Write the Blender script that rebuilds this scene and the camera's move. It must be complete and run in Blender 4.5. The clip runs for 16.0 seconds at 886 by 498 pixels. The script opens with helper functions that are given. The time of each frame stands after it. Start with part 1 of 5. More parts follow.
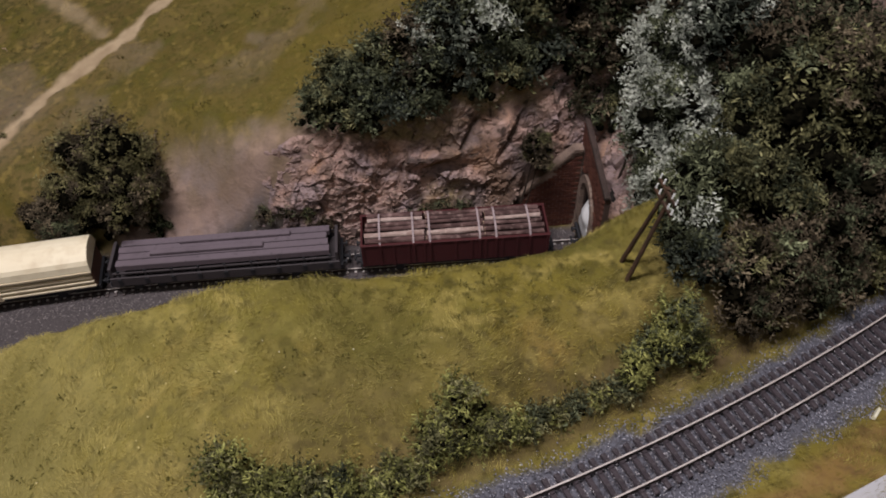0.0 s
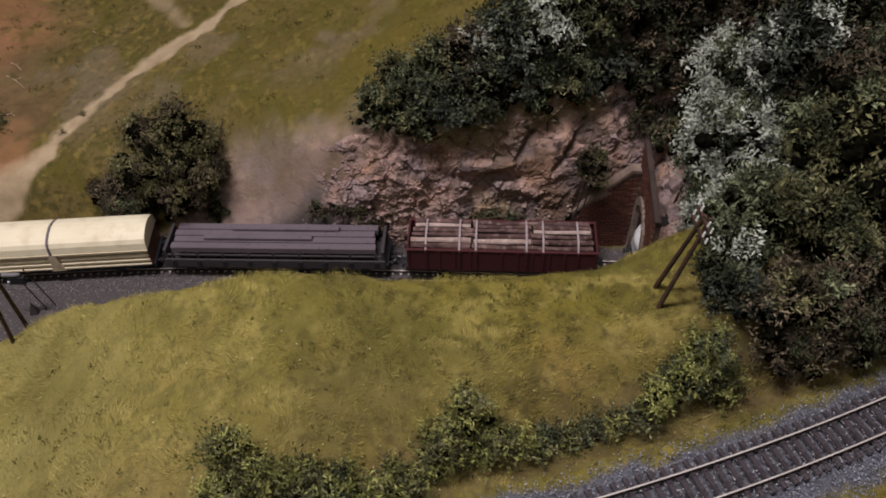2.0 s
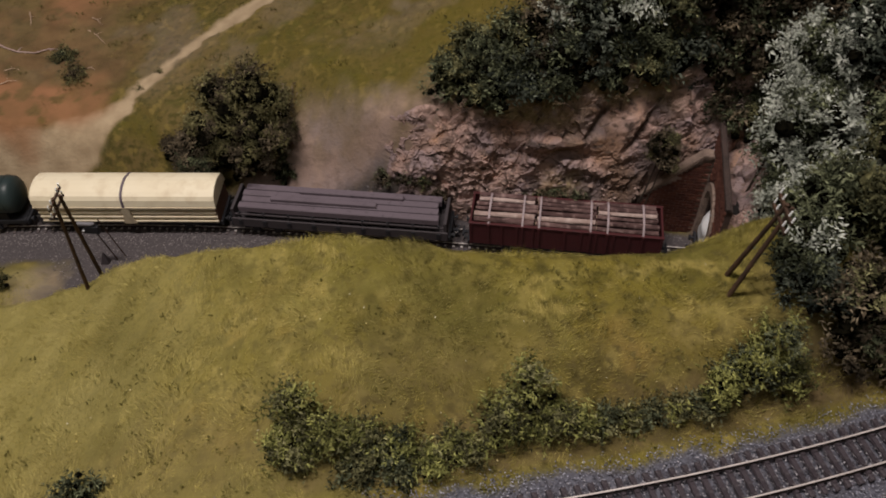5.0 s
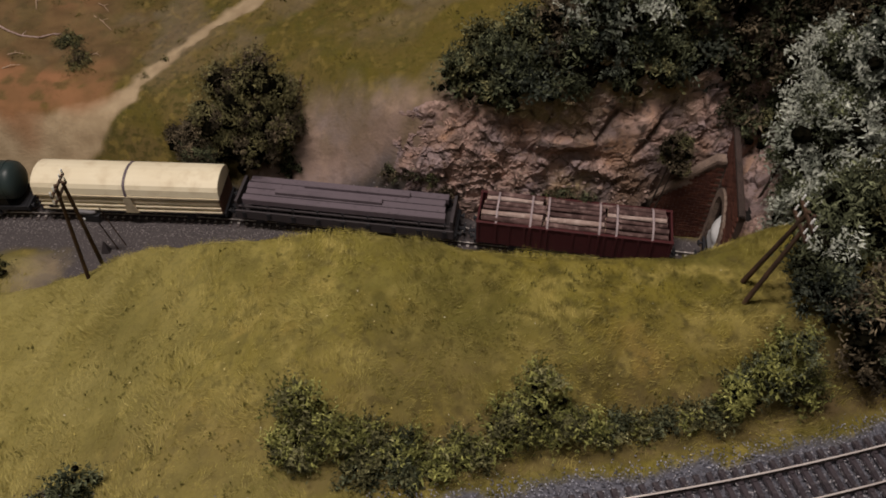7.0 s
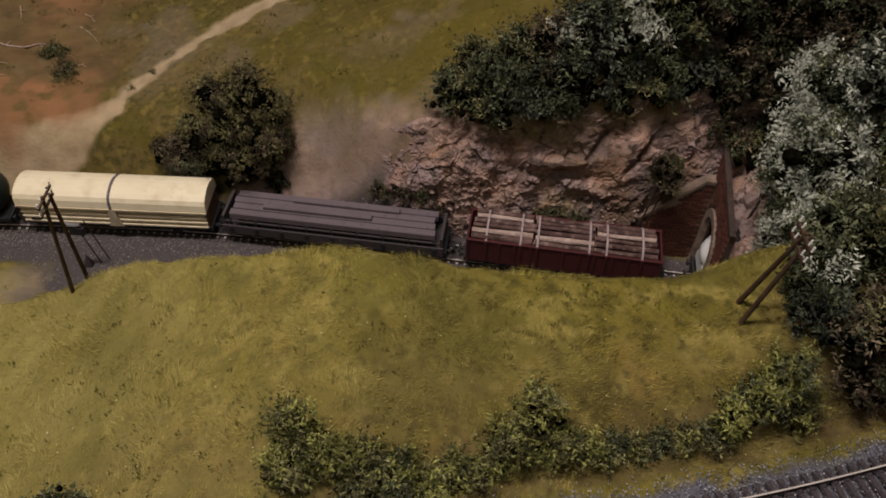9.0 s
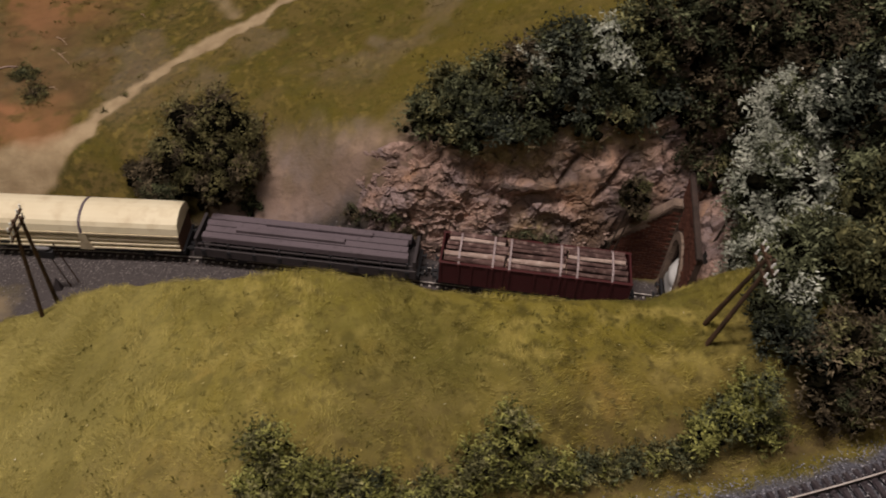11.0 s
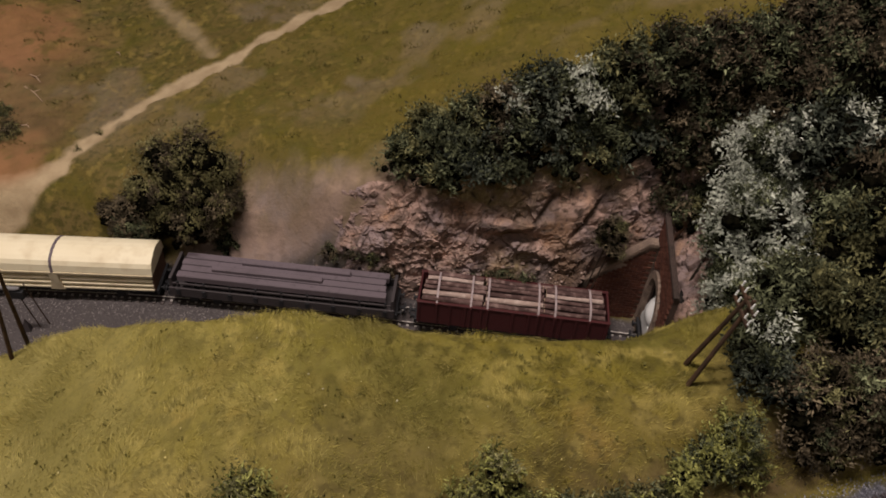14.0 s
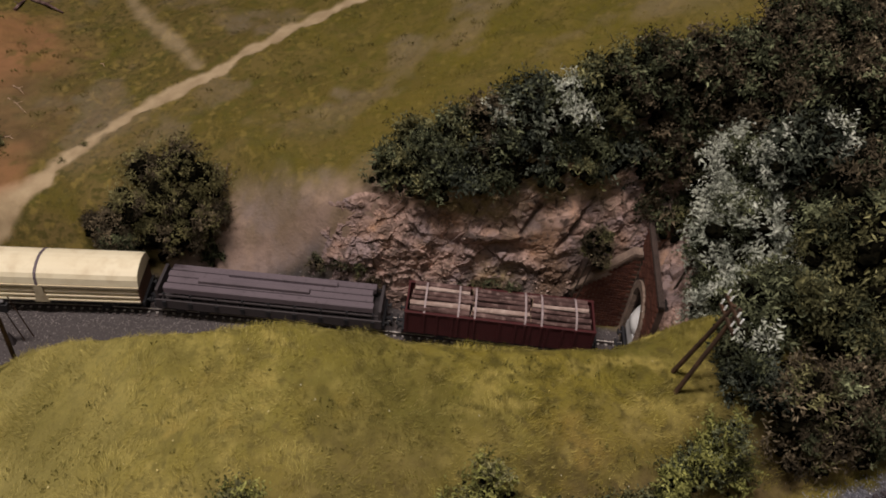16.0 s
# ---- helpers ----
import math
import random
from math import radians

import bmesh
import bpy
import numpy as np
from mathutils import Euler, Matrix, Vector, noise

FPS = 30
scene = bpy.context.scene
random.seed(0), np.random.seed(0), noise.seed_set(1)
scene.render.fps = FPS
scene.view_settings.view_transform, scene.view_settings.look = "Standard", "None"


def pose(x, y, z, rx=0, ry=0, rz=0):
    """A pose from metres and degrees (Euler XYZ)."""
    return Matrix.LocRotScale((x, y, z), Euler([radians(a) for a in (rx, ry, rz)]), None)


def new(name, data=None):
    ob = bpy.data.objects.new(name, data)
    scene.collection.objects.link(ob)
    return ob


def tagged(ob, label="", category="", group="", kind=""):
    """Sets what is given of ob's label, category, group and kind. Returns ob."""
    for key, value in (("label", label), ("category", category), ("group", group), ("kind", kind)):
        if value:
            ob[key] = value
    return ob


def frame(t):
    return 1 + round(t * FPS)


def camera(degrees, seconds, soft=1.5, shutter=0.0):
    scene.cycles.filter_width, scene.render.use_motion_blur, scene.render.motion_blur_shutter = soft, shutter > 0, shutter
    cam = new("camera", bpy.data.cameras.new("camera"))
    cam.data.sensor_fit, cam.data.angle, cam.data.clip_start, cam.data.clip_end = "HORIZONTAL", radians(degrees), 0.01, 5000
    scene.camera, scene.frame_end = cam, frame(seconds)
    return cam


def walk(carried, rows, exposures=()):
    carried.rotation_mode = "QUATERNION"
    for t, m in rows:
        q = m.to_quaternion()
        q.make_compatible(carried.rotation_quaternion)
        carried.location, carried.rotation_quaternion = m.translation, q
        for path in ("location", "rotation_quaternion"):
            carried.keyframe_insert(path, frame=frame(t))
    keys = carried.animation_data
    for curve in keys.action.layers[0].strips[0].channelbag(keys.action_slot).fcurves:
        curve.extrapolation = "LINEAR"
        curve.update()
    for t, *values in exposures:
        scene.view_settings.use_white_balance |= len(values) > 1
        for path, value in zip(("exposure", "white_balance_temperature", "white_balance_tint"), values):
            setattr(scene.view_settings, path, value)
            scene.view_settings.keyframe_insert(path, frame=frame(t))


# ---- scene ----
# seconds, stops, kelvin, tint
EXPOSURES = [(0.0, 0.08, 6420, 13), (3.0, 0.04, 6500, 13), (5.0, -0.10, 6850, 12), (8.5, -0.24, 7200, 12), (12.5, -0.06, 7450, 14), (16.0, -0.04, 7150, 12)]
cam = camera(59.16, 16.0, soft=1.8, shutter=0.4)
PATH = [  # seconds, x, y, z, and the turn in degrees
    (0, 0.0411, -0.4531, 0.5128, 41.27, 0.87, -12.63),
    (0.5, 0.0425, -0.4531, 0.5105, 41.87, 0.67, -9.36),
    (1, 0.0532, -0.4526, 0.5083, 42.20, 1.87, -6.54),
    (1.5, 0.0634, -0.4548, 0.5083, 42.15, 2.04, -5.73),
    (2, 0.0674, -0.4561, 0.5092, 42.14, 1.68, -4.94),
    (2.5, 0.0722, -0.4527, 0.5095, 42.21, 1.52, -5.00),
    (3, 0.0720, -0.4517, 0.5098, 41.73, 1.88, -4.66),
    (3.5, 0.0682, -0.4517, 0.5077, 41.27, 1.53, -4.38),
    (4, 0.0684, -0.4559, 0.5066, 41.05, 1.84, -4.07),
    (4.5, 0.0641, -0.4574, 0.5065, 40.47, 2.14, -2.62),
    (5, 0.0563, -0.4577, 0.5082, 40.57, 2.03, 0.07),
    (5.2, 0.0541, -0.4578, 0.5082, 40.73, 1.86, 0.62),
    (7.3, 0.0465, -0.4519, 0.5013, 40.48, 0.31, 1.27),
    (7.5, 0.0438, -0.4536, 0.5033, 40.77, -0.12, 1.38),
    (8, 0.0403, -0.4513, 0.5010, 41.10, -0.21, 1.49),
    (8.5, 0.0361, -0.4532, 0.5011, 41.62, -0.82, 0.58),
    (8.7, 0.0400, -0.4495, 0.4988, 41.66, -0.75, 0.56),
    (10.8, 0.0354, -0.4545, 0.5047, 43.21, -2.06, 0.11),
    (11, 0.0393, -0.4528, 0.5034, 43.39, -2.20, -0.86),
    (11.5, 0.0447, -0.4516, 0.5014, 43.75, -2.52, -2.02),
    (12, 0.0494, -0.4504, 0.5002, 43.62, -2.68, -2.76),
    (12.5, 0.0463, -0.4501, 0.5027, 44.14, -2.99, -2.27),
    (13, 0.0430, -0.4490, 0.5023, 44.76, -3.33, -2.45),
    (13.5, 0.0363, -0.4483, 0.5040, 45.32, -3.40, -2.16),
    (14, 0.0332, -0.4504, 0.5047, 46.10, -3.69, -2.41),
    (14.5, 0.0324, -0.4500, 0.5048, 45.71, -3.57, -2.12),
    (15, 0.0331, -0.4513, 0.5064, 46.49, -4.00, -2.65),
    (15.5, 0.0305, -0.4508, 0.5065, 46.81, -4.32, -3.44),
    (16, 0.0278, -0.4525, 0.5075, 46.89, -4.46, -3.63),
]
walk(cam, [(t, pose(*row)) for t, *row in PATH], exposures=EXPOSURES)
# ---------- light ----------
world = bpy.data.worlds.new("hall_air")
world.use_nodes = True
scene.world = world
world.node_tree.nodes["Background"].inputs[0].default_value = (1.0, 0.93, 0.85, 1)
world.node_tree.nodes["Background"].inputs[1].default_value = 0.004


def ceiling_lamp(name, x, y, z, sx, sy, watts, colour):
    lamp = bpy.data.lights.new(name, "AREA")
    lamp.shape, lamp.size, lamp.size_y, lamp.energy, lamp.color = "RECTANGLE", sx, sy, watts, colour
    ob = new(name, lamp)
    ob.matrix_world = pose(x, y, z)
    return ob


# two strip lamps under the ceiling of the hall, one over the layout, one to the side behind the viewer
LAMP_Z = 1.65
LAMPS = [(-0.25, -0.28, 24.5, (1.0, 0.95, 0.94)), (-0.14, -1.21, 3.0, (1.0, 0.96, 0.96))]
for lx, ly, watts, tone in LAMPS:
    ceiling_lamp("strip_light", lx, ly, LAMP_Z - 0.03, 0.8, 0.12, watts, tone)

# ---------- numbers for the shape of the land (metres) ----------
# the land is drawn on a sheet that slopes with the hillside; LEVEL lays the sheet into the upright world
SHEET_EYE = Vector((0.0, -0.42, 0.505))
LEVEL = Matrix.Translation((0.0625, -0.45, 0.502)) @ pose(0, 0, 0, -1.711, -7.538, 0).inverted() @ Matrix.Translation(-SHEET_EYE)
upright = set()  # what is built level from the start


def sstep(a, b, v):
    t = np.clip((v - a) / (b - a), 0, 1)
    return t * t * (3 - 2 * t)


def softplus(v, w):
    return w * np.logaddexp(0, v / w)


LATTICE = np.random.RandomState(5).rand(64, 64, 8)


def vnoise(x, y, k=0):
    """Smooth value noise on a lattice of step 1, 0 to 1."""
    x, y = np.asarray(x, float), np.asarray(y, float)
    xi, yi = np.floor(x).astype(int), np.floor(y).astype(int)
    fx, fy = x - xi, y - yi
    fx, fy = fx * fx * (3 - 2 * fx), fy * fy * (3 - 2 * fy)
    g = LATTICE[:, :, k % 8]
    a, b = g[xi % 64, yi % 64], g[(xi + 1) % 64, yi % 64]
    c, d = g[xi % 64, (yi + 1) % 64], g[(xi + 1) % 64, (yi + 1) % 64]
    return (a * (1 - fx) + b * fx) * (1 - fy) + (c * (1 - fx) + d * fx) * fy


def fbm(x, y, k=0, octaves=4):
    total, amp, size = 0, 0.5, 1.0
    for n in range(octaves):
        total = total + amp * vnoise(x * size + 7.3 * n, y * size - 3.1 * n, k + n)
        amp, size = amp * 0.5, size * 2.03
    return total


def level_track_y(x):
    """Centre line of the lower track in the upright world."""
    return 0.025 - 0.146 * softplus(x + 0.171, 0.06)


def track_y(x):
    """The same line on the sheet."""
    return 0.0398 - 0.1475 * softplus(x + 0.1645, 0.0595)


def cutting_floor(x, y):
    """The level floor of the cutting, as the sheet sees it."""
    return -0.0182 + 0.1323 * x - 0.0302 * y


def near_y(x):
    """Centre line of the upper, curved track."""
    return -0.3150 + 0.1544 * x + 0.3058 * x * x


PORTAL_X, PORTAL_TURN = 0.2490, -10.0
PORTAL_Y = float(level_track_y(PORTAL_X))


def crest_y(x):
    """Where the front hill begins to fall to the lower track."""
    return -0.1690 + 0.0095 * np.exp(-(((x + 0.05) / 0.06) ** 2)) + 0.054 * sstep(-0.04, -0.2, x) + 0.024 * sstep(0.14, 0.215, x) - 0.005 * np.exp(-(((x - 0.06) / 0.045) ** 2))


def ground(x, y):
    """Height of the modelled land."""
    x, y = np.asarray(x, float), np.asarray(y, float)
    bed = cutting_floor(x, y)
    floor = np.where(x < 0.2575 - 0.012 * sstep(-0.044, -0.048, y), bed, 0.084 + np.minimum(0.12, 1.5 * np.maximum(x - 0.2595, 0)))
    top = 0.192 / (1 + np.exp(-(x + 0.165) / 0.055)) + 0.010 * sstep(0.13, 0.22, x)
    top = top + 0.006 * (fbm(x * 22, y * 22, 1) - 0.5) + 0.005 * np.exp(-(((x + 0.03) / 0.03) ** 2))
    crest = crest_y(x)
    front = np.maximum(top - 0.16 * np.maximum(0, crest - 0.01 - y) * sstep(-0.2, 0.05, x), floor)
    fr = np.where(y < crest, front, floor + (front - floor) * (1 - sstep(crest, crest + 0.055 + 0.035 * sstep(-0.15, 0.0, x), y)))
    fr = fr + 0.020 * sstep(-0.272, -0.34, x) * (1 - sstep(-0.040, -0.012, y)) * sstep(-0.13, -0.10, y)
    d = np.abs(y - near_y(x))
    fr = np.where(y < -0.16, fr + (0.1595 - fr) * (1 - sstep(0.028, 0.075, d)) * sstep(-0.22, 0.02, x), fr)
    hb = 0.33 * softplus(x + 0.28, 0.03) + 0.27 * softplus(x, 0.03) + 0.05 * (y - 0.1)
    hb = hb + 0.010 * (fbm(x * 14, y * 14, 2) - 0.45) * sstep(0.03, 0.12, y)
    wide = 0.035 + 0.11 * sstep(0.0, -0.12, x)
    shelf = np.where(x < 0.2575, -0.004, floor)
    bk = shelf + (np.maximum(hb, shelf) - shelf) * sstep(0.024, 0.024 + wide, y)
    bk = bk + (floor - shelf) * (1 - sstep(0.0, 0.045, y - track_y(x) - 0.024))
    return np.where(y < -0.012, fr, bk)


# ---------- materials ----------


def material(name, build, rough=0.9, metal=0.0, bump=0.0, bump_scale=2000.0, spec=0.3):
    """A node material; build(n, l) returns the colour socket."""
    m = bpy.data.materials.new(name)
    m.use_nodes = True
    nodes, links = m.node_tree.nodes, m.node_tree.links
    b = nodes["Principled BSDF"]
    b.inputs["Roughness"].default_value, b.inputs["Metallic"].default_value = rough, metal
    b.inputs["Specular IOR Level"].default_value = spec
    where = nodes.new("ShaderNodeTexCoord").outputs["Object"]
    colour = build(nodes, links, where)
    if isinstance(colour, tuple):
        b.inputs["Base Color"].default_value = (*colour, 1)
    else:
        links.new(colour, b.inputs["Base Color"])
    if bump:
        grain = nodes.new("ShaderNodeTexNoise")
        grain.inputs["Scale"].default_value, grain.inputs["Detail"].default_value = bump_scale, 4
        links.new(where, grain.inputs["Vector"])
        bp = nodes.new("ShaderNodeBump")
        bp.inputs["Strength"].default_value, bp.inputs["Distance"].default_value = bump, 0.001
        links.new(grain.outputs["Fac"], bp.inputs["Height"])
        links.new(bp.outputs["Normal"], b.inputs["Normal"])
    return m


def let_light_through(m, share):
    """Mixes a translucent share into a leaf or blade."""
    nodes, links = m.node_tree.nodes, m.node_tree.links
    b, out = nodes["Principled BSDF"], nodes["Material Output"]
    thin, mix = nodes.new("ShaderNodeBsdfTranslucent"), nodes.new("ShaderNodeMixShader")
    mix.inputs[0].default_value = share
    links.new(b.inputs["Base Color"].links[0].from_socket, thin.inputs["Color"])
    links.new(b.outputs[0], mix.inputs[1])
    links.new(thin.outputs[0], mix.inputs[2])
    links.new(mix.outputs[0], out.inputs["Surface"])
    return m


def noise_fac(nodes, links, where, scale, detail=4, lo=0.35, hi=0.65):
    tex = nodes.new("ShaderNodeTexNoise")
    tex.inputs["Scale"].default_value, tex.inputs["Detail"].default_value = scale, detail
    links.new(where, tex.inputs["Vector"])
    ramp = nodes.new("ShaderNodeMapRange")
    ramp.inputs["From Min"].default_value, ramp.inputs["From Max"].default_value = lo, hi
    links.new(tex.outputs["Fac"], ramp.inputs["Value"])
    return ramp.outputs["Result"]


def blend(nodes, links, fac, a, b):
    mix = nodes.new("ShaderNodeMix")
    mix.data_type = "RGBA"
    for socket, value in ((mix.inputs["Factor"], fac), (mix.inputs["A"], a), (mix.inputs["B"], b)):
        if isinstance(value, tuple):
            socket.default_value = (*value, 1)
        elif isinstance(value, (int, float)):
            socket.default_value = value
        else:
            links.new(value, socket)
    return mix.outputs["Result"]


def attribute(nodes, name):
    a = nodes.new("ShaderNodeAttribute")
    a.attribute_name = name
    return a.outputs["Fac"]


def island(nodes):
    return nodes.new("ShaderNodeNewGeometry").outputs["Random Per Island"]


def mottled(c1, c2, scale, c3=None, fine=900.0):
    """Two colours in broad patches, with a fine third."""

    def build(n, l, w):
        c = blend(n, l, noise_fac(n, l, w, scale), c1, c2)
        if c3:
            c = blend(n, l, noise_fac(n, l, w, fine, 3, 0.5, 0.75), c, c3)
        return c

    return build


def grass_colour(n, l, w):
    a = blend(n, l, noise_fac(n, l, w, 13, 4), (0.151, 0.125, 0.018), (0.197, 0.156, 0.027))
    a = blend(n, l, noise_fac(n, l, w, 34, 5, 0.50, 0.70), a, (0.275, 0.227, 0.060))
    a = blend(n, l, noise_fac(n, l, w, 22, 5, 0.50, 0.70), a, (0.115, 0.100, 0.017))
    a = blend(n, l, noise_fac(n, l, w, 19, 3, 0.56, 0.72), a, (0.230, 0.161, 0.036))
    a = blend(n, l, noise_fac(n, l, w, 75, 5, 0.45, 0.64), a, (0.110, 0.090, 0.015))
    a = blend(n, l, noise_fac(n, l, w, 62, 5, 0.53, 0.66), a, (0.275, 0.220, 0.058))
    a = blend(n, l, noise_fac(n, l, w, 8, 3, 0.50, 0.78), a, (0.098, 0.085, 0.020))
    a = blend(n, l, noise_fac(n, l, w, 150, 4, 0.53, 0.68), a, (0.084, 0.069, 0.013))
    axes, pale = n.new("ShaderNodeSeparateXYZ"), n.new("ShaderNodeMapRange")
    l.new(w, axes.inputs[0])
    l.new(axes.outputs["X"], pale.inputs["Value"])
    pale.inputs["From Min"].default_value, pale.inputs["From Max"].default_value = 0.02, -0.22
    pale.inputs["To Max"].default_value = 0.80
    a = blend(n, l, pale.outputs["Result"], a, blend(n, l, noise_fac(n, l, w, 26, 4), (0.350, 0.292, 0.100), (0.245, 0.205, 0.060)))
    back = blend(n, l, noise_fac(n, l, w, 9, 4, 0.40, 0.62), (0.111, 0.091, 0.011), (0.114, 0.079, 0.023))
    back = blend(n, l, noise_fac(n, l, w, 21, 5, 0.42, 0.60), back, (0.152, 0.107, 0.036))
    back = blend(n, l, noise_fac(n, l, w, 60, 4, 0.50, 0.70), back, (0.083, 0.075, 0.015))
    back = blend(n, l, noise_fac(n, l, w, 170, 5, 0.50, 0.64), back, (0.077, 0.062, 0.015))
    back = blend(n, l, noise_fac(n, l, w, 95, 5, 0.56, 0.66), back, (0.202, 0.146, 0.040))
    lush = n.new("ShaderNodeMapRange")
    l.new(axes.outputs["X"], lush.inputs["Value"])
    lush.inputs["From Min"].default_value, lush.inputs["From Max"].default_value = -0.20, 0.06
    lush.inputs["To Max"].default_value = 0.50
    back = blend(n, l, lush.outputs["Result"], back, blend(n, l, noise_fac(n, l, w, 24, 5), (0.149, 0.117, 0.011), (0.105, 0.085, 0.011)))
    return blend(n, l, attribute(n, "far"), a, back)


def land_colour(n, l, w):
    turf = blend(n, l, noise_fac(n, l, w, 500, 3, 0.50, 0.9), grass_colour(n, l, w), (0.13, 0.105, 0.03))
    earth = blend(n, l, noise_fac(n, l, w, 22, 5), (0.385, 0.270, 0.225), (0.275, 0.190, 0.150))
    earth = blend(n, l, noise_fac(n, l, w, 17, 4, 0.46, 0.66), earth, (0.350, 0.275, 0.270))
    earth = blend(n, l, noise_fac(n, l, w, 60, 5, 0.52, 0.74), earth, (0.47, 0.325, 0.255))
    earth = blend(n, l, noise_fac(n, l, w, 110, 5, 0.52, 0.82), earth, (0.20, 0.140, 0.112))
    c = blend(n, l, attribute(n, "earth"), turf, earth)
    soil = blend(n, l, noise_fac(n, l, w, 50, 5), (0.085, 0.060, 0.029), (0.170, 0.116, 0.055))
    c = blend(n, l, attribute(n, "soil"), c, soil)
    path = blend(n, l, noise_fac(n, l, w, 60, 5), (0.47, 0.355, 0.225), (0.35, 0.255, 0.155))
    c = blend(n, l, attribute(n, "path"), c, path)
    orange = blend(n, l, noise_fac(n, l, w, 30, 5), (0.345, 0.160, 0.078), (0.235, 0.118, 0.054))
    c = blend(n, l, attribute(n, "clay"), c, orange)
    grit = blend(n, l, noise_fac(n, l, w, 900, 3), (0.100, 0.086, 0.086), (0.058, 0.049, 0.052))
    axes, high = n.new("ShaderNodeSeparateXYZ"), n.new("ShaderNodeMapRange")
    l.new(w, axes.inputs[0])
    l.new(axes.outputs["Z"], high.inputs["Value"])
    high.inputs["From Min"].default_value, high.inputs["From Max"].default_value = 0.09, 0.13
    fine = blend(n, l, noise_fac(n, l, w, 900, 3), (0.150, 0.150, 0.180), (0.085, 0.083, 0.102))
    grit = blend(n, l, high.outputs["Result"], grit, fine)
    return blend(n, l, attribute(n, "grit"), c, grit)


LAND = material("land", land_colour, 0.95, bump=0.6, bump_scale=320)


def blade_colour(n, l, w):
    """Fibres pass half of the light on, so each is paler than the sward."""
    c = blend(n, l, island(n), grass_colour(n, l, w), blend(n, l, 0.30, grass_colour(n, l, w), (0.42, 0.36, 0.17)))
    gain = n.new("ShaderNodeVectorMath")
    gain.operation = "SCALE"
    gain.inputs["Scale"].default_value = 1.5
    l.new(c, gain.inputs[0])
    return gain.outputs[0]


def like_sward(m):
    """Shades thin fibres like the sward they stand in, whichever side the lamp is on."""
    nodes, links = m.node_tree.nodes, m.node_tree.links
    for shader, up in ((nodes["Principled BSDF"], 1.0), (nodes["Translucent BSDF"], -1.0)):
        face = nodes.new("ShaderNodeCombineXYZ")
        face.inputs[1].default_value, face.inputs[2].default_value = -0.12 * up, up
        links.new(face.outputs[0], shader.inputs["Normal"])
    return m


GRASS = like_sward(let_light_through(material("grass_fibre", blade_colour, 0.9, spec=0.05), 0.5))


def rock_colour(n, l, w):
    c = blend(n, l, attribute(n, "block"), (0.33, 0.218, 0.184), (0.64, 0.432, 0.372))
    c = blend(n, l, noise_fac(n, l, w, 26, 5, 0.48, 0.62), c, (0.46, 0.275, 0.185))
    c = blend(n, l, noise_fac(n, l, w, 32, 5, 0.44, 0.60), c, (0.325, 0.240, 0.238))
    c = blend(n, l, noise_fac(n, l, w, 210, 4, 0.52, 0.66), c, (0.22, 0.145, 0.118))
    moss = blend(n, l, noise_fac(n, l, w, 120, 4), (0.26, 0.200, 0.100), (0.37, 0.275, 0.150))
    c = blend(n, l, attribute(n, "moss"), c, moss)
    # crack carries dark joints, scree and the shade painted under the rock steps
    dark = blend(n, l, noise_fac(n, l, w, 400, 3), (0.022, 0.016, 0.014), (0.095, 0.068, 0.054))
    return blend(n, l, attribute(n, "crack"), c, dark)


ROCK = material("rock", rock_colour, 0.9, bump=0.45, bump_scale=500)
RUBBLE = material("broken_stone", lambda n, l, w: blend(n, l, noise_fac(n, l, w, 300, 3), blend(n, l, island(n), (0.17, 0.115, 0.100), (0.52, 0.375, 0.335)), (0.36, 0.25, 0.20)), 0.9, bump=0.4, bump_scale=900)


def leaf(name, a, b, rough=0.75, spec=0.18, contrast=2.3):
    def build(n, l, w):
        power = n.new("ShaderNodeMath")
        power.operation = "POWER"
        power.inputs[1].default_value = contrast
        both = n.new("ShaderNodeMix")
        both.inputs["Factor"].default_value = 0.35
        l.new(attribute(n, "tone"), both.inputs["A"])
        l.new(island(n), both.inputs["B"])
        l.new(both.outputs["Result"], power.inputs[0])
        c = blend(n, l, power.outputs[0], a, b)
        return blend(n, l, noise_fac(n, l, w, 45, 3, 0.45, 0.7), c, tuple(0.7 * v for v in a))

    return let_light_through(material(name, build, rough, spec=spec), 0.12)


LEAVES = {
    "green": leaf("leaf_green", (0.014, 0.018, 0.008), (0.54, 0.58, 0.33), contrast=3.0),
    "olive": leaf("leaf_olive", (0.026, 0.027, 0.010), (0.66, 0.62, 0.30), contrast=2.8),
    "bright": leaf("leaf_bright", (0.044, 0.050, 0.011), (0.70, 0.69, 0.23), contrast=1.7),
    # grey-green leaf made paler: the stronger light on these trees is in the colour
    "grey": leaf("leaf_grey_lit", (0.26, 0.285, 0.225), (0.95, 0.96, 0.86), contrast=1.5),
    "brown": leaf("leaf_brown", (0.028, 0.021, 0.012), (0.52, 0.41, 0.27), contrast=2.7),
    "sage": leaf("leaf_sage", (0.040, 0.038, 0.014), (0.48, 0.43, 0.20), contrast=1.6),
    "blue": leaf("leaf_blue", (0.010, 0.015, 0.011), (0.40, 0.44, 0.33), contrast=3.0),
}
# twig body, near black to stand in for the shade between leaves
TWIG_SHADE = material("twig", mottled((0.003, 0.003, 0.002), (0.009, 0.008, 0.005), 300), 1.0, bump=1.0, bump_scale=900, spec=0.0)
WEED_GREEN = leaf("weed_green", (0.14, 0.125, 0.034), (0.26, 0.23, 0.075), contrast=1.0)
WEED_DARK = leaf("weed_dark", (0.120, 0.104, 0.030), (0.20, 0.165, 0.055), contrast=1.0)
